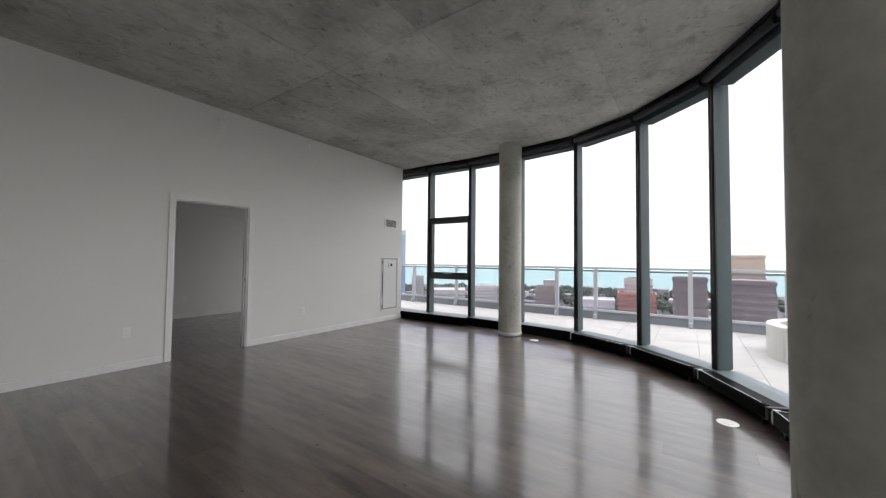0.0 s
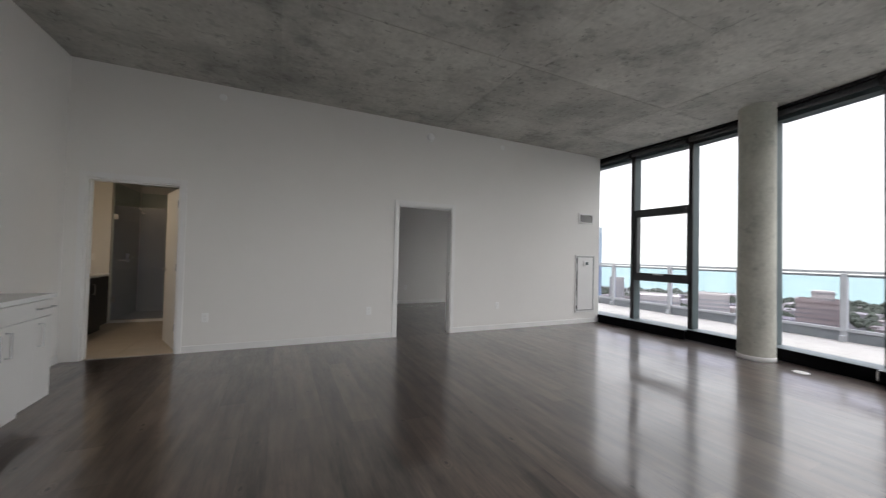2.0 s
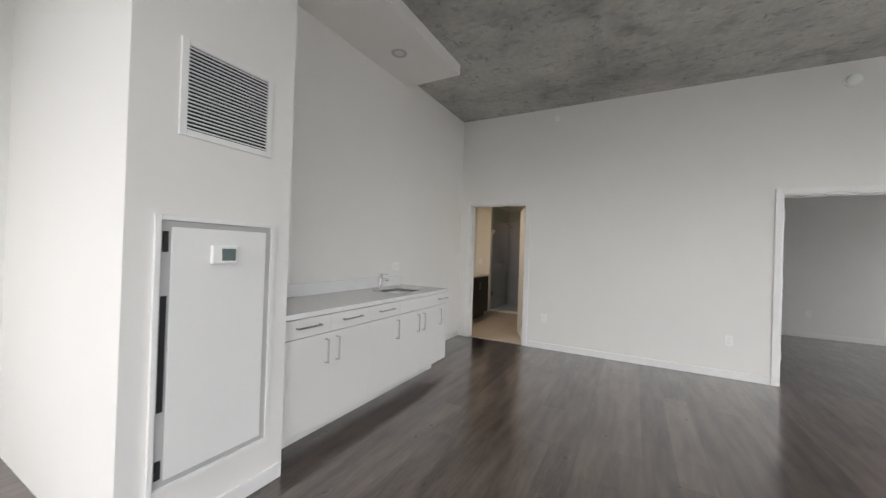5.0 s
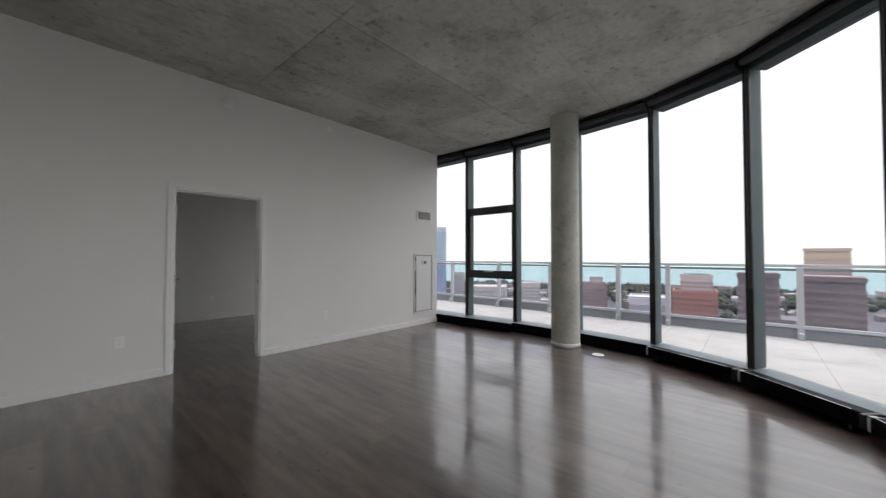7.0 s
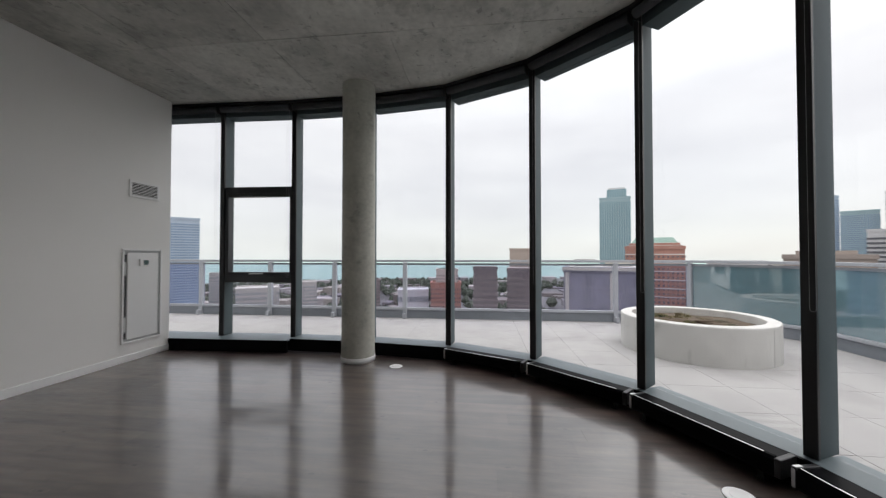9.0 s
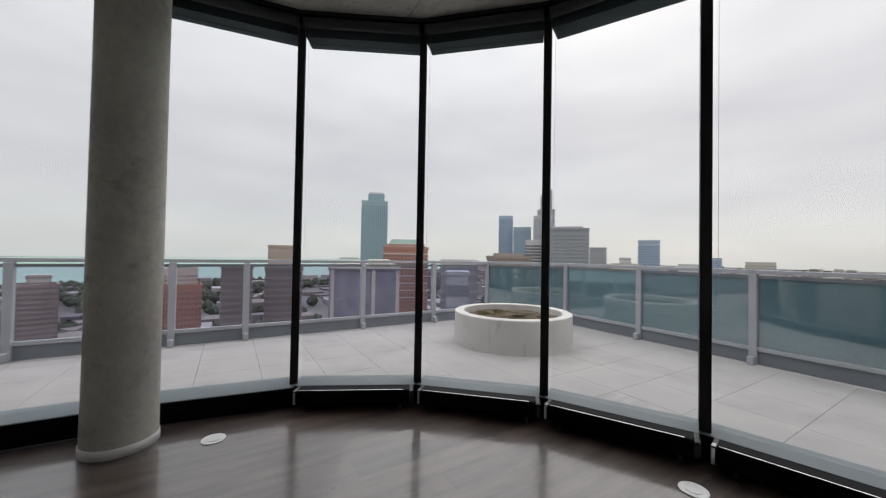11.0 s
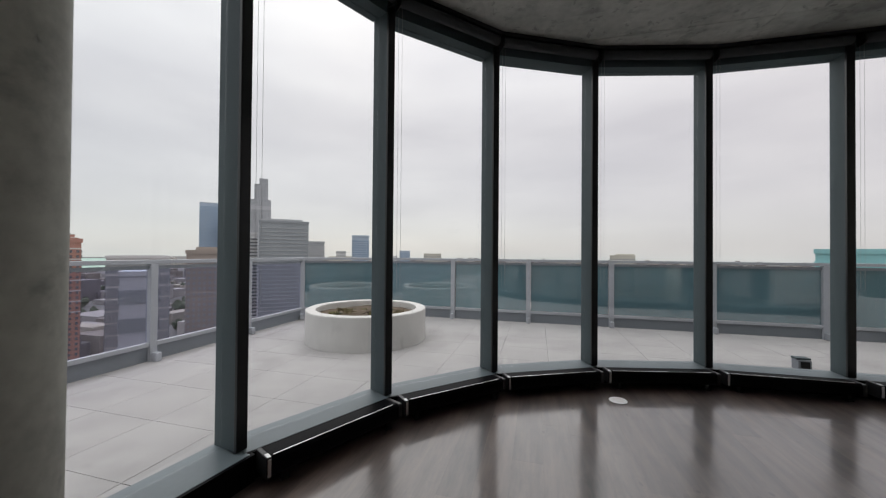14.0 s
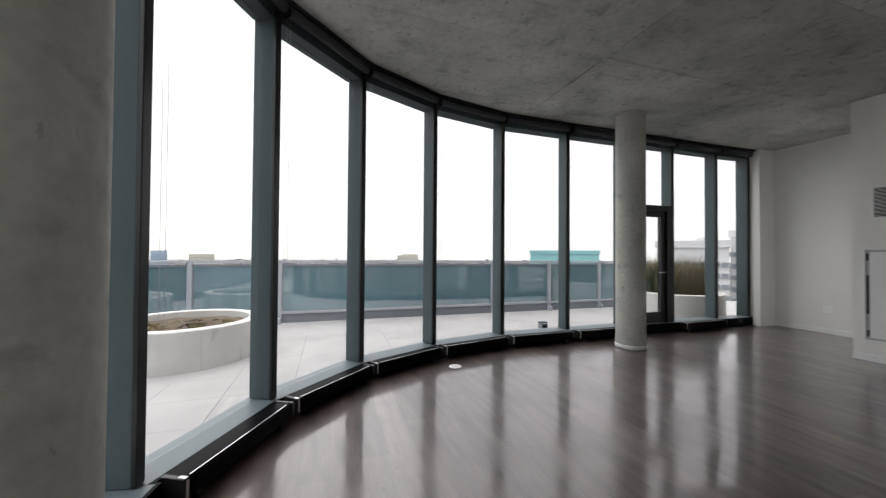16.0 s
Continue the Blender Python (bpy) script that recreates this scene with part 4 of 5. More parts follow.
def planter(x, y, r, h, label):
    e = thing("round_planter", (x, y, TZ), label, "planter", "round planters")
    w = 0.15
    part("tub", lathe([(r - w, 0.25), (r - w, h - 0.012), (r - w + 0.004, h - 0.003), (r - w + 0.012, h), (r - 0.018, h), (r - 0.005, h - 0.005), (r, h - 0.018), (r, 0.0)], 120), PLANTER, e)
    for k in range(4):
        a = 0.5 + k * math.pi / 2
        part("joint", tube([((r + 0.0005) * math.cos(a), (r + 0.0005) * math.sin(a), 0.0), ((r + 0.0005) * math.cos(a), (r + 0.0005) * math.sin(a), h - 0.03)], 0.002, 6), PAVER, e, "thin casting joint")
    soil = lathe([(0.0, h - 0.09), (r * 0.4, h - 0.085), (r - w, h - 0.10)], 48)
    rnd = random.Random(5)
    for v in soil.verts:
        v.co.z += rnd.uniform(-0.012, 0.012)
    part("soil", soil, SOIL, e)
    return e


def tuft_mesh(name, material, seed, count, spread, height, lean, width):
    rnd = random.Random(seed)
    verts, faces = [], []
    for _ in range(count):
        a, q = rnd.uniform(0, 6.283), spread * math.sqrt(rnd.random())
        px, py = q * math.cos(a), q * math.sin(a)
        h = height * rnd.uniform(0.5, 1.0)
        b = rnd.uniform(0, 6.283)
        lx, ly = lean * h * math.cos(b) * rnd.random(), lean * h * math.sin(b) * rnd.random()
        c = rnd.uniform(0, 6.283)
        wx, wy = width * math.cos(c), width * math.sin(c)
        k = len(verts)
        verts += [(px - wx, py - wy, 0), (px + wx, py + wy, 0), (px + lx * 0.45 + wx * 0.7, py + ly * 0.45 + wy * 0.7, h * 0.6), (px + lx * 0.45 - wx * 0.7, py + ly * 0.45 - wy * 0.7, h * 0.6), (px + lx, py + ly, h)]
        faces += [(k, k + 1, k + 2, k + 3), (k + 3, k + 2, k + 4)]
    me = bpy.data.meshes.new(name)
    me.from_pydata(verts, [], faces)
    me.materials.append(material)
    return me


planter(5.367, -7.22, 0.913, 0.475, "round cast concrete planter with low dry plants")
rnd = random.Random(8)
low = [tuft_mesh("sedum", m, s, 70, 0.07, 0.07, 0.9, 0.006) for s, m in ((1, SEDUM), (2, GRASS), (3, SHRUB))]
for k in range(34):
    a, q = rnd.uniform(0, 6.28), 0.60 * math.sqrt(rnd.random())
    o = tagged(new("sedum", low[k % 3]), "low dry yellow-green sedum tuft in the planter", "plant", "planter tufts")
    o.location = (5.367 + q * math.cos(a), -7.22 + q * math.sin(a), TZ + 0.37)
    s = rnd.uniform(0.6, 1.25)
    o.scale = (s, s, s * rnd.uniform(0.5, 1.0))
planter(-3.95, -7.62, 0.86, 0.56, "round cast concrete planter with tall dry grasses")
tall = [tuft_mesh("ornamental_grass", GRASS, 11, 170, 0.17, 1.0, 0.5, 0.008), tuft_mesh("ornamental_grass", SHRUB, 12, 200, 0.20, 0.85, 0.45, 0.009)]
for k in range(15):
    a, q = rnd.uniform(0, 6.28), 0.58 * math.sqrt(rnd.random())
    o = tagged(new("ornamental_grass", tall[k % 2]), "tall dry ornamental grass clump in the planter", "plant", "planter grasses")
    o.location = (-3.95 + q * math.cos(a), -7.62 + q * math.sin(a), TZ + 0.455)
    s = rnd.uniform(0.75, 1.1)
    o.scale = (s, s, s)


def terrace_fixture():
    e = thing("terrace_light", (-0.22, -7.28, TZ), "small grey metal up-light on the pavers", "lamp")
    part("body", box(-0.065, 0.065, -0.06, 0.06, 0, 0.115, bevel=0.006), RAILDARK, e)
    part("hood", box(-0.072, 0.07, -0.066, 0.035, 0.116, 0.138, bevel=0.004), GREYMET, e)
    part("lens", box(-0.045, 0.045, 0.061, 0.064, 0.025, 0.10), DARKHOLE, e)


terrace_fixture()

# ---- the city below ----
GZ = -78.0
WATER = mat("lake_water", (0.265, 0.40, 0.345), 0.7, var=0.06, scale=0.01)
LAND = mat("city_ground", (0.12, 0.12, 0.115), 0.9, var=0.3, scale=0.02)
structure("ground", box(-4800, 4800, -4800, 4800, GZ - 1.0, GZ - 0.2), LAND, "grey city ground far below", "ground")
EYE = Vector((0.8, -3.8, 1.3))


def at_az(az, dist, z=0.0):
    return (EYE.x + dist * math.cos(radians(az)), EYE.y + dist * math.sin(radians(az)), z)


def top_z(el, dist):
    return EYE.z + dist * math.tan(radians(el))


shore = [at_az(60, 1300), at_az(45, 1230), at_az(33, 1160), at_az(24, 1080), at_az(12, 1040), at_az(2, 1050), at_az(-8, 1180), at_az(-20, 1500), at_az(-32, 2200), at_az(-36, 4600)]
lake = [at_az(-36, 4790), at_az(-20, 4790), at_az(0, 4790), at_az(20, 4790), at_az(40, 4790), at_az(60, 4790)]
structure("water", prism([(x, y) for x, y, z in shore + lake], GZ - 0.19, GZ), WATER, "pale turquoise lake under haze", "water")


def facade_mesh(w, d, z0, z1, floors, cols, fill_w, fill_h, dep=0.25, skip_top=0.0, low=20.0):
    """Window boxes on the four sides of a block w x d, centred on the origin."""
    verts, faces = [], []

    def quad(o, u, n, a, b, c0, c1):
        k = len(verts)
        for s, e in ((a, c0), (b, c0), (b, c1), (a, c1)):
            verts.append((o[0] + u[0] * s + n[0] * dep, o[1] + u[1] * s + n[1] * dep, e))
        for s, e in ((a, c0), (b, c0), (b, c1), (a, c1)):
            verts.append((o[0] + u[0] * s, o[1] + u[1] * s, e))
        faces.append((k, k + 1, k + 2, k + 3))
        for q in range(4):
            faces.append((k + q, k + 4 + q, k + 4 + (q + 1) % 4, k + (q + 1) % 4))

    fh = (z1 - z0 - skip_top) / floors
    for o, u, n, L in (((-w / 2, -d / 2), (1, 0), (0, -1), w), ((w / 2, -d / 2), (0, 1), (1, 0), d), ((w / 2, d / 2), (-1, 0), (0, 1), w), ((-w / 2, d / 2), (0, -1), (-1, 0), d)):
        nc = max(1, round(cols * L / w))
        cw = L / nc
        for f in range(floors):
            za = z0 + (f + 0.5 - fill_h / 2) * fh
            if za < low:
                continue
            for c in range(nc):
                quad(o, u, n, (c + 0.5 - fill_w / 2) * cw, (c + 0.5 + fill_w / 2) * cw, za, za + fill_h * fh)
    me = bpy.data.meshes.new("windows")
    me.from_pydata(verts, [], faces)
    return me


WINDOWS = {}


def city_mat(name, color, rough=0.7, var=0.1):
    if name not in WINDOWS:
        WINDOWS[name] = mat(name, color, rough, var=var, scale=0.08)
    return WINDOWS[name]


def block(label, az0, az1, el, dist, wall, win, floors, cols, fill_w=0.5, fill_h=0.5, depth=None, base=GZ, roof=None, skew=0.0, steps=()):
    """A far building between two bearings. steps: (share of width, offset, extra height) of upper blocks."""
    mid = (az0 + az1) / 2
    dist *= 0.5 if dist > 170 else 1.0
    w = 2 * dist * math.tan(radians(abs(az0 - az1) / 2))
    d = depth or w
    zt = top_z(el, dist)
    x, y, _ = at_az(mid, dist + d / 2)
    e = thing("building", pose(x, y, base, 0, 0, mid - 90 + skew), label, "building", "city buildings")
    h = zt - base
    bands = max(3, floors) if floors <= 3 else int(floors * 1.6)
    cols = cols if cols <= 3 else int(cols * 1.5)
    part("wall", box(-w / 2, w / 2, -d / 2, d / 2, 0, h), wall, e)
    me = facade_mesh(w, d, 0.0, h, bands, cols, fill_w, fill_h, skip_top=min(2.5, h * 0.03))
    me.materials.append(win)
    o = new("windows", me)
    o.parent = e
    tagged(o, kind="stuff")
    part("parapet", boxes(bmesh.new(), (-w / 2 - 0.3, w / 2 + 0.3, -d / 2 - 0.3, -d / 2 + 0.4, h - 0.4, h + 0.9), (-w / 2 - 0.3, w / 2 + 0.3, d / 2 - 0.4, d / 2 + 0.3, h - 0.4, h + 0.9), (-w / 2 - 0.3, -w / 2 + 0.4, -d / 2 + 0.4, d / 2 - 0.4, h - 0.4, h + 0.9), (w / 2 - 0.4, w / 2 + 0.3, -d / 2 + 0.4, d / 2 - 0.4, h - 0.4, h + 0.9)), wall, e)
    top = h
    for share, off, extra, mt in steps:
        extra *= 0.5
        up = part("upper_block", box(w * (off - share / 2), w * (off + share / 2), -d * share / 2, d * share / 2, top, top + extra), mt, e)
        if extra > 4 and cols > 3:
            rows = max(2, round(bands * extra / h))
            me = facade_mesh(w * share, d * share, top, top + extra, rows, max(3, round(cols * share)), fill_w, fill_h, low=0.0)
            me.materials.append(win)
            o = new("windows", me)
            o.parent, o.location = up, (w * off, 0, 0)
            tagged(o, kind="stuff")
        top += extra
    return e, w, d, h


# Far building colours are lightened and greyed to carry the haze of distance.
TEALG = city_mat("hazed_teal_curtain_wall", (0.34, 0.47, 0.50), 0.25)
TEALW = city_mat("teal_window_band", (0.23, 0.36, 0.40), 0.15)
BLUEG = city_mat("hazed_blue_curtain_wall", (0.40, 0.48, 0.57), 0.3)
BLUEW = city_mat("blue_window_band", (0.27, 0.36, 0.47), 0.15)
REDB = city_mat("hazed_red_brick", (0.44, 0.235, 0.185), 0.85)
BRNB = city_mat("brown_brick", (0.31, 0.265, 0.235), 0.85)
PURB = city_mat("dusky_brick", (0.205, 0.18, 0.172), 0.85)
CREAM = city_mat("cream_stone", (0.54, 0.52, 0.455), 0.8)
WHITEC = city_mat("white_concrete", (0.620, 0.620, 0.620), 0.8)
GREYC = city_mat("grey_concrete", (0.410, 0.423, 0.436), 0.8)
PALEC = city_mat("pale_grey_cladding", (0.53, 0.54, 0.56), 0.7)
DARKW = city_mat("dark_windows", (0.12, 0.125, 0.14), 0.3)
MIDW = city_mat("grey_windows", (0.25, 0.275, 0.295), 0.3)
PALEW = city_mat("pale_window_frames", (0.620, 0.608, 0.570), 0.6)
GREENR = city_mat("green_copper_roof", (0.235, 0.349, 0.298), 0.6)
TURQ = city_mat("turquoise_panel", (0.25, 0.50, 0.51), 0.5)
LAVENDER = mat("blank_grey_wall", (0.235, 0.235, 0.275), 0.9, var=0.3, scale=0.35)
TAN = city_mat("tan_stone", (0.44, 0.375, 0.325), 0.85)
TANW = city_mat("tan_window_frames", (0.40, 0.36, 0.32), 0.6)
ROOFG = city_mat("grey_roof", (0.392, 0.392, 0.392), 0.9)

block("tall blue glass tower by the lake", 47.4, 41.05, 4.75, 520, BLUEG, BLUEW, 40, 14, 0.9, 0.55)
e, w, d, h = block("tall teal glass tower with stepped crown", -17.85, -21.9, 8.3, 560, TEALG, TEALW, 26, 9, 0.55, 0.94, steps=((0.62, 0.06, 14, TEALG), (0.56, 0.06, 2.6, WHITEC)))
e, w, d, h = block("red brick tower with a green sloping roof", -21.3, -28.45, 0.95, 330, REDB, DARKW, 30, 9, 0.42, 0.5, steps=((0.94, 0, 2.2, REDB), (0.955, 0, 0.3, PALEW), (0.86, 0, 1.8, REDB), (0.875, 0, 0.3, PALEW)))
for k in range(7):
    part("stone_band", boxes(bmesh.new(), (-w / 2 - 0.06, w / 2 + 0.06, -d / 2 - 0.06, d / 2 + 0.06, h - 2.6 - k * 3.4, h - 2.2 - k * 3.4)), PALEW, e, "pale stone band")
r = bmesh.new()
bmesh.ops.create_cone(r, cap_ends=True, segments=4, radius1=w * 0.56, radius2=w * 0.45, depth=2.2, matrix=Matrix.Translation((0, 0, h + 3.42)) @ Euler((0, 0, radians(45))).to_matrix().to_4x4())
part("roof", r, GREENR, e, "green copper roof")
block("small tan brick tower with rooftop block", -4.55, -8.1, 0.85, 420, TAN, TANW, 24, 6, 0.3, 0.4, steps=((1.02, 0, 0.8, BRNB),))
block("dark brick apartment slab", 1.2, -2.6, -2.3, 300, PURB, TANW, 19, 8, 0.32, 0.42, steps=((1.03, 0, 1.2, TAN), (0.98, 0, 1.2, PURB)))
block("brown brick apartment slab", -4.2, -9.2, -2.5, 310, PURB, TANW, 19, 13, 0.32, 0.42, steps=((1.02, 0, 1.2, TAN), (0.99, 0, 1.2, BRNB)))
e, w, d, h = block("long cream-topped block with a blank side wall", -23.78, -12.95, -2.35, 190, LAVENDER, LAVENDER, 3, 3, 0.2, 0.1, depth=30, steps=((1.03, 0, 1.6, CREAM), (0.35, 0.22, 3.0, CREAM), (0.3, -0.25, 1.0, ROOFG)))
for x in (-w / 2 + 0.4, w / 2 - 0.9, w * 0.1):
    part("pilaster", box(x, x + 0.9, -d / 2 - 0.25, -d / 2 - 0.02, 0.0, h), CREAM, e, "cream stone corner strip")
block("hotel tower with a pale crown over red brick", 7.3, 3.8, -2.5, 420, CREAM, DARKW, 22, 7, 0.45, 0.5, steps=((0.7, 0, 3, GREENR),))
block("lower red brick base of the hotel", 8.2, 3.3, -4.7, 400, REDB, DARKW, 16, 9, 0.4, 0.45)
block("red brick tower with stepped top", 20.0, 16.4, -4.1, 420, BRNB, DARKW, 20, 8, 0.4, 0.4, steps=((0.5, 0.1, 9, CREAM),))
block("beige brick mid-rise apartment block", 29.6, 26.0, -4.2, 520, CREAM, MIDW, 16, 12, 0.5, 0.5)
block("beige long low block", 36.8, 31.2, -4.9, 560, CREAM, MIDW, 10, 16, 0.5, 0.5)
block("pale tall block near the lake", 39.9, 38.0, -2.6, 640, CREAM, MIDW, 18, 8, 0.5, 0.5)
block("low white roofed hall", 13.5, 8.6, -5.8, 420, WHITEC, MIDW, 6, 14, 0.5, 0.5)
block("grey ribbed slab building", -36.57, -30.65, -0.9, 420, WHITEC, MIDW, 9, 34, 0.45, 0.85)
block("low blue-roofed hall in the distance", -35.04, -31.46, -3.0, 260, GREYC, MIDW, 6, 12, 0.5, 0.5, steps=((0.9, 0, 2.0, BLUEG),))
block("terraced brown and cream block", -38.0, -45.0, -0.25, 300, BRNB, MIDW, 26, 8, 0.5, 0.5, steps=((0.86, -0.02, 1.6, CREAM), (0.68, -0.02, 2.4, BRNB)))
block("slender blue glass tower", -40.0, -42.2, 6.35, 900, BLUEG, BLUEW, 55, 6, 0.85, 0.6, steps=((0.9, -0.05, 3, GREYC),))
block("grey-blue glass tower in the distance", -42.3, -45.0, 4.6, 850, TEALG, BLUEW, 45, 8, 0.8, 0.6)
e, w, d, h = block("stepped pale grey supertall tower", -45.4, -48.55, 6.35, 800, PALEC, MIDW, 60, 11, 0.5, 0.6, steps=((0.82, 0.09, 16, PALEC), (0.55, 0.10, 32, PALEC), (0.34, 0.20, 13, PALEC)))
block("white gridded mid-rise in the distance", -44.2, -46.6, 2.5, 520, WHITEC, DARKW, 26, 12, 0.9, 0.45)
block("dark glass block with white floor bands", -46.8, -53.5, 4.3, 480, city_mat("smoked_glass", (0.27, 0.295, 0.31), 0.25), GREYC, 26, 1, 1.0, 0.13, steps=((0.72, 0.02, 4.6, GREYC),))
block("grey gridded mid-rise in the distance", -53.6, -55.9, 1.4, 560, GREYC, WHITEC, 22, 8, 0.25, 0.8)
block("low cream block in the distance", -56.5, -60.6, -0.95, 520, CREAM, MIDW, 14, 12, 0.5, 0.5, steps=((0.36, -0.05, 10, WHITEC),))
block("deep blue glass tower", -60.0, -62.6, 2.45, 520, BLUEG, BLUEW, 34, 5, 0.8, 0.6)
block("small blue tower on the skyline", -67.8, -69.45, 0.2, 1200, BLUEG, BLUEW, 26, 5, 0.8, 0.6)
block("far cream block pair", -71.7, -74.5, -0.25, 1100, CREAM, MIDW, 16, 12, 0.5, 0.5)
block("low far block in the distance", -64.8, -67.4, -0.7, 1200, WHITEC, MIDW, 14, 10, 0.5, 0.5)
block("tan far block with a rooftop box", -100.2, -103.5, -0.3, 900, CREAM, MIDW, 18, 14, 0.6, 0.4, steps=((0.75, 0.1, 5, CREAM),))
block("turquoise metal rooftop building", -121.3, -131.5, 0.4, 140, TURQ, TURQ, 30, 16, 0.9, 0.9)
block("pale grey hospital-like block with roof plant", -139.0, -147.2, 1.5, 75, WHITEC, MIDW, 26, 6, 0.8, 0.4, depth=20, steps=((0.86, 0.06, 1.7, WHITEC), (0.30, 0.22, 1.5, WHITEC), (0.2, 0.2, 0.3, ROOFG)))
block("white stepped block in the distance", -147.3, -157.0, 2.8, 80, WHITEC, MIDW, 24, 8, 0.7, 0.4)

# small low roofs, trees and far suburbs that nobody could count
def low_city():
    rnd = random.Random(21)
    verts, faces = [], []
    for _ in range(2600):
        az = rnd.uniform(-150, 62)
        dist = rnd.uniform(330, 3600)
        lim = 1000 if az > -5 else (1000 + (-5 - az) * 40)
        if az > -32 and dist > lim:
            continue
        w, d = rnd.uniform(12, 45), rnd.uniform(12, 45)
        h = rnd.choice((6, 9, 12, 15, 22, 30)) * rnd.uniform(0.8, 1.2)
        if dist < 700 or az > -20:
            h *= 0.6
        x, y, _ = at_az(az, dist)
        a = rnd.choice((0.0, 0.0, 0.05))
        ca, sa = math.cos(a), math.sin(a)
        k = len(verts)
        for z in (GZ - 0.2, GZ + h):
            for u, v in ((-w, -d), (w, -d), (w, d), (-w, d)):
                verts.append((x + (u * ca - v * sa) / 2, y + (u * sa + v * ca) / 2, z))
        faces.extend([tuple(k + q for q in f) for f in ((4, 5, 6, 7), (0, 1, 5, 4), (1, 2, 6, 5), (2, 3, 7, 6), (3, 0, 4, 7))])
    me = bpy.data.meshes.new("low_roofs")
    me.from_pydata(verts, [], faces)
    m = mat("mixed_roofs", (0.26, 0.25, 0.24), 0.9)
    nt = m.node_tree
    g, r = nt.nodes.new("ShaderNodeNewGeometry"), nt.nodes.new("ShaderNodeValToRGB")
    cols = ((0.0, (0.30, 0.29, 0.28)), (0.25, (0.20, 0.18, 0.165)), (0.45, (0.42, 0.40, 0.37)), (0.65, (0.16, 0.15, 0.16)), (0.85, (0.34, 0.315, 0.27)))
    r.color_ramp.interpolation = "CONSTANT"
    r.color_ramp.elements[0].color = (*cols[0][1], 1)
    r.color_ramp.elements[1].position, r.color_ramp.elements[1].color = cols[1][0], (*cols[1][1], 1)
    for p, c in cols[2:]:
        r.color_ramp.elements.new(p).color = (*c, 1)
    nt.links.new(g.outputs["Random Per Island"], r.inputs[0])
    nt.links.new(r.outputs[0], nt.nodes["Principled BSDF"].inputs["Base Color"])
    me.materials.append(m)
    tagged(new("low_roofs", me), "countless low city roofs far below the terrace", "buildings", "", "stuff")
    verts, faces = [], []
    for _ in range(2600):
        az = rnd.uniform(-5, 62) if rnd.random() < 0.6 else rnd.uniform(-150, 0)
        dist = rnd.uniform(350, 1020) if rnd.random() < 0.6 else rnd.uniform(850, 1030)
        x, y, _ = at_az(az, dist)
        R = rnd.uniform(4, 9)
        base = len(verts)
        for zz, rr in ((0, 0.5), (0.7, 1.0), (1.3, 0.75), (1.7, 0.2)):
            for q in range(6):
                t = q * 1.047 + rnd.uniform(-0.3, 0.3)
                f = rr * R * rnd.uniform(0.7, 1.15)
                verts.append((x + f * math.cos(t), y + f * math.sin(t), GZ + 2 + zz * R * rnd.uniform(0.85, 1.1)))
        for s in range(3):
            for q in range(6):
                faces.append((base + s * 6 + q, base + s * 6 + (q + 1) % 6, base + s * 6 + 6 + (q + 1) % 6, base + s * 6 + 6 + q))
    me = bpy.data.meshes.new("far_trees")
    me.from_pydata(verts, [], faces)
    me.materials.append(mat("far_foliage", (0.06, 0.075, 0.05), 0.9, var=0.4, scale=0.05))
    tagged(new("far_trees", me), "dark far tree crowns along streets and shore", "trees", "", "stuff")


low_city()

# ---- pieces: pavers and planks ----


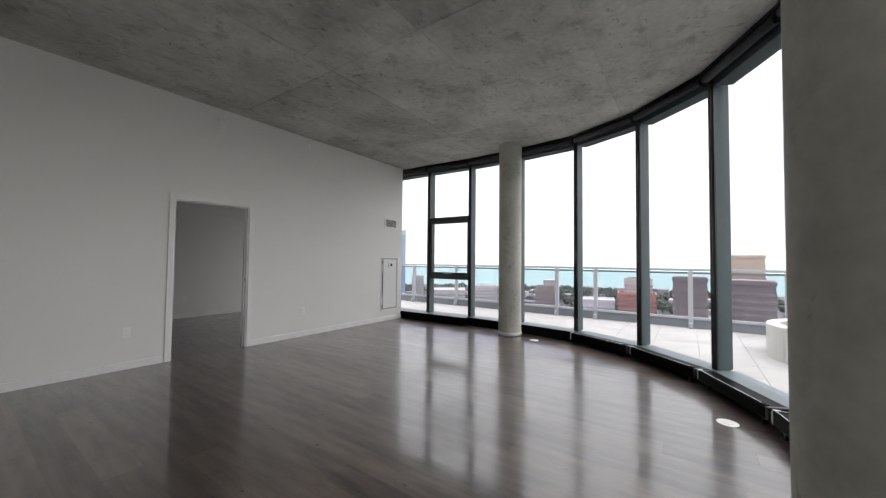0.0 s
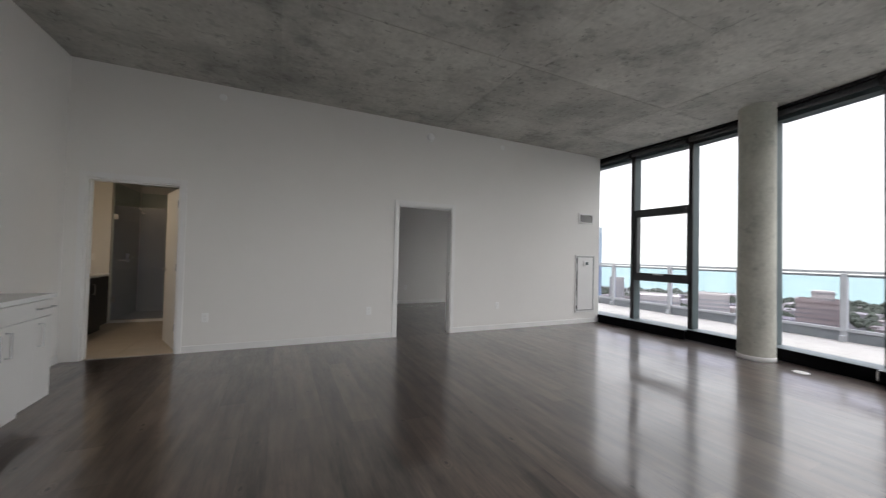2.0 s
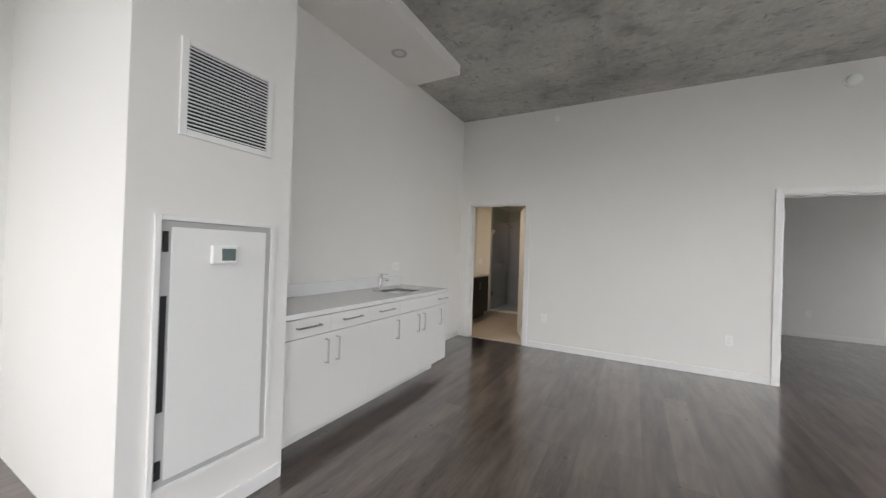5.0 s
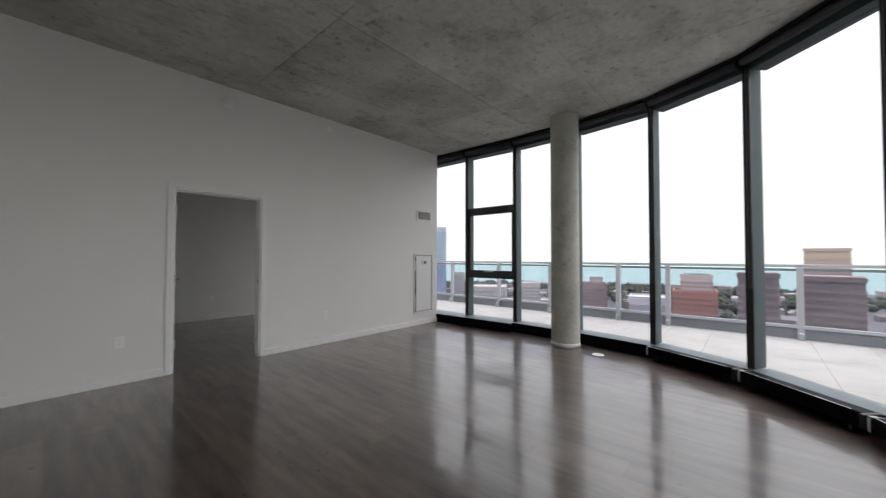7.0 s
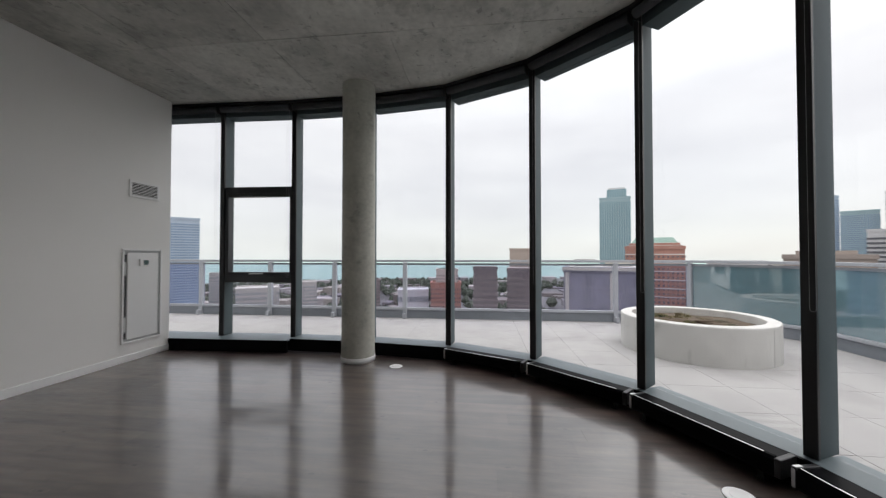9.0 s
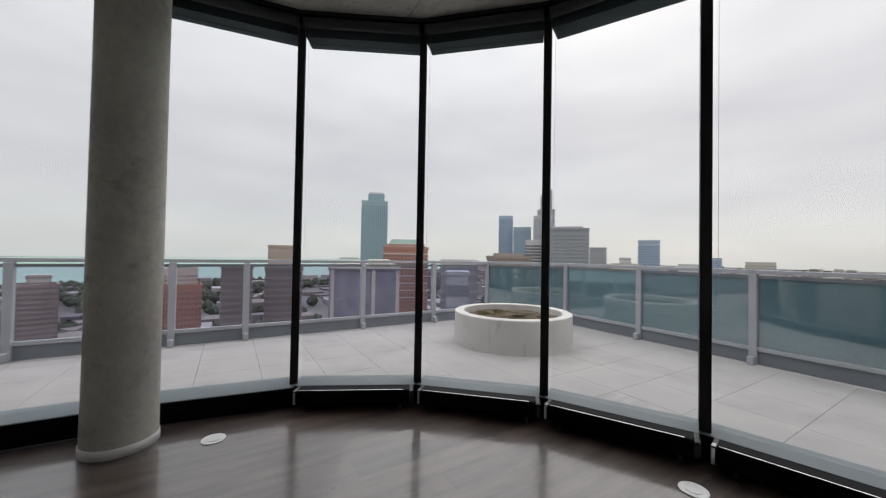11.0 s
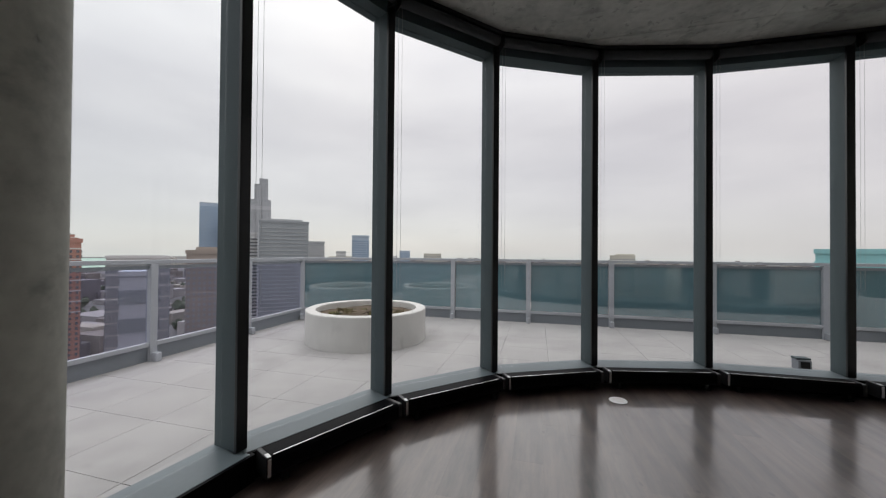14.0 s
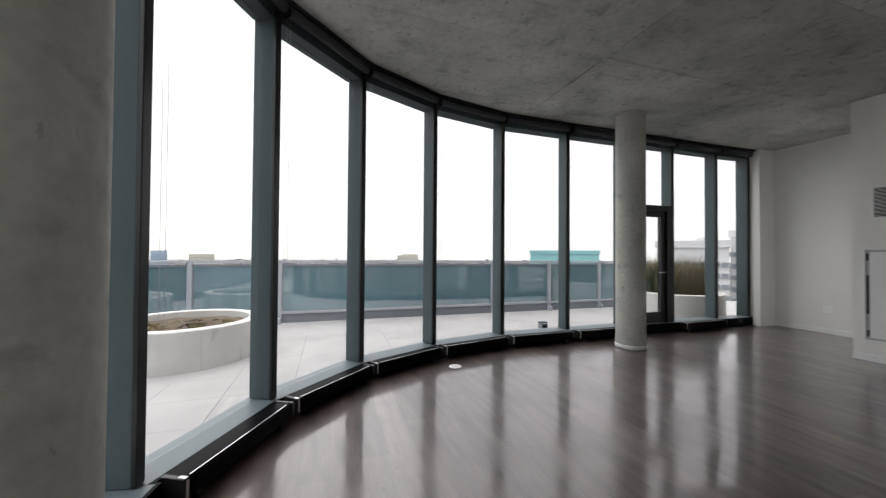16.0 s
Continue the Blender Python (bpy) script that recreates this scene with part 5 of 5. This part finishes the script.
def pavers():
    e = thing("terrace_paving", (0, 0, TZ), "pale square concrete pavers with thin joints", "pavement", kind="structure")
    s = 0.61
    tile = mesh_of("paver", box(0.0018, s - 0.0018, 0.0018, s - 0.0018, -0.03, 0.0), PAVER)
    line = offset_line(-0.22)

    def inside(x, y):
        """Whether a point lies on the terrace."""
        if x > 7.33 or y < -9.2 or x + (-y) > 15.6:
            return False
        if x > 4.84:
            return True
        if y > -2.0:
            return False
        if x < -4.2:
            return y < -6.62
        f = facade_y(x, -0.22)
        return f is not None and y < f

    for i in range(-13, 12):
        for j in range(-15, 7):
            x, y = i * s + 0.21, j * s
            c = [inside(x + a, y + b) for a in (0.01, s / 2, s - 0.01) for b in (0.01, s / 2, s - 0.01)]
            if not any(c) or x < -7.9:
                continue
            if all(c):
                o = new("paver", tile)
                o.parent, o.location = e, (x, y, 0)
            else:
                # a cut paver: trimmed in strips against the facade
                bm = bmesh.new()
                k = 10
                for q in range(k):
                    xa, xb = x + 0.003 + (s - 0.006) * q / k, x + 0.003 + (s - 0.006) * (q + 1) / k
                    ys = [y + 0.003 + (s - 0.006) * t / 24 for t in range(25)]
                    ok = [t for t in ys if inside((xa + xb) / 2, t)]
                    if len(ok) > 1:
                        boxes(bm, (xa, xb, ok[0], ok[-1], -0.03, 0.0))
                if bm.verts:
                    part("paver", bm, PAVER, e)
                else:
                    bm.free()


pavers()


def planks():
    e = thing("floor_planks", (0, 0, 0), "dark brown-grey wood-look planks with satin sheen", "floor", kind="structure")
    w, L = 0.19, 1.5
    cache = {}

    def plank(x, y0, y1, width):
        if y1 - y0 < 0.03:
            return
        key = (round(y1 - y0, 3), round(width, 3))
        if key not in cache:
            bm = bmesh.new()
            a, b, c = width - 0.0001, key[0] - 0.0001, 0.0001
            lo = [bm.verts.new(p) for p in ((0.0001, 0.0001, -0.011), (a, 0.0001, -0.011), (a, b, -0.011), (0.0001, b, -0.011))]
            mid = [bm.verts.new((v.co.x, v.co.y, -c)) for v in lo]
            top = [bm.verts.new((min(max(v.co.x, 0.0001 + c), a - c), min(max(v.co.y, 0.0001 + c), b - c), 0.0)) for v in lo]
            bm.faces.new(top)
            for s, t in ((lo, mid), (mid, top)):
                for q in range(4):
                    bm.faces.new((s[q], s[(q + 1) % 4], t[(q + 1) % 4], t[q]))
            cache[key] = mesh_of("plank", bm, PLANK)
        o = new("plank", cache[key])
        o.parent, o.location = e, (x, y0, 0)

    rnd = random.Random(3)
    x = -4.85
    rest = bmesh.new()
    while x < 4.46:
        width = min(w, 4.50 - x)
        f = facade_y(x + width / 2, -0.05)
        lo = f if f is not None else (-6.5 if x < 0 else -4.6)
        if x > 4.3:
            lo = -4.6
        y = 0.0
        off = rnd.uniform(0.2, L)
        first = True
        while y > lo:
            n = max(lo, y - (off if first else L))
            first = False
            plank(x, n, y, width)
            y = n
        x += width
    # next room and doorway
    k = -1.5
    while k < 4.6:
        boxes(rest, (k + 0.0008, min(k + w - 0.0008, 4.64), 0.001 if DOOR_X < k + w / 2 < DOOR_X + DOOR_W else T, 3.62, -0.011, 0.0))
        k += w
    o = part("plank_run", rest, PLANK, e)
    tagged(o, kind="stuff")


planks()
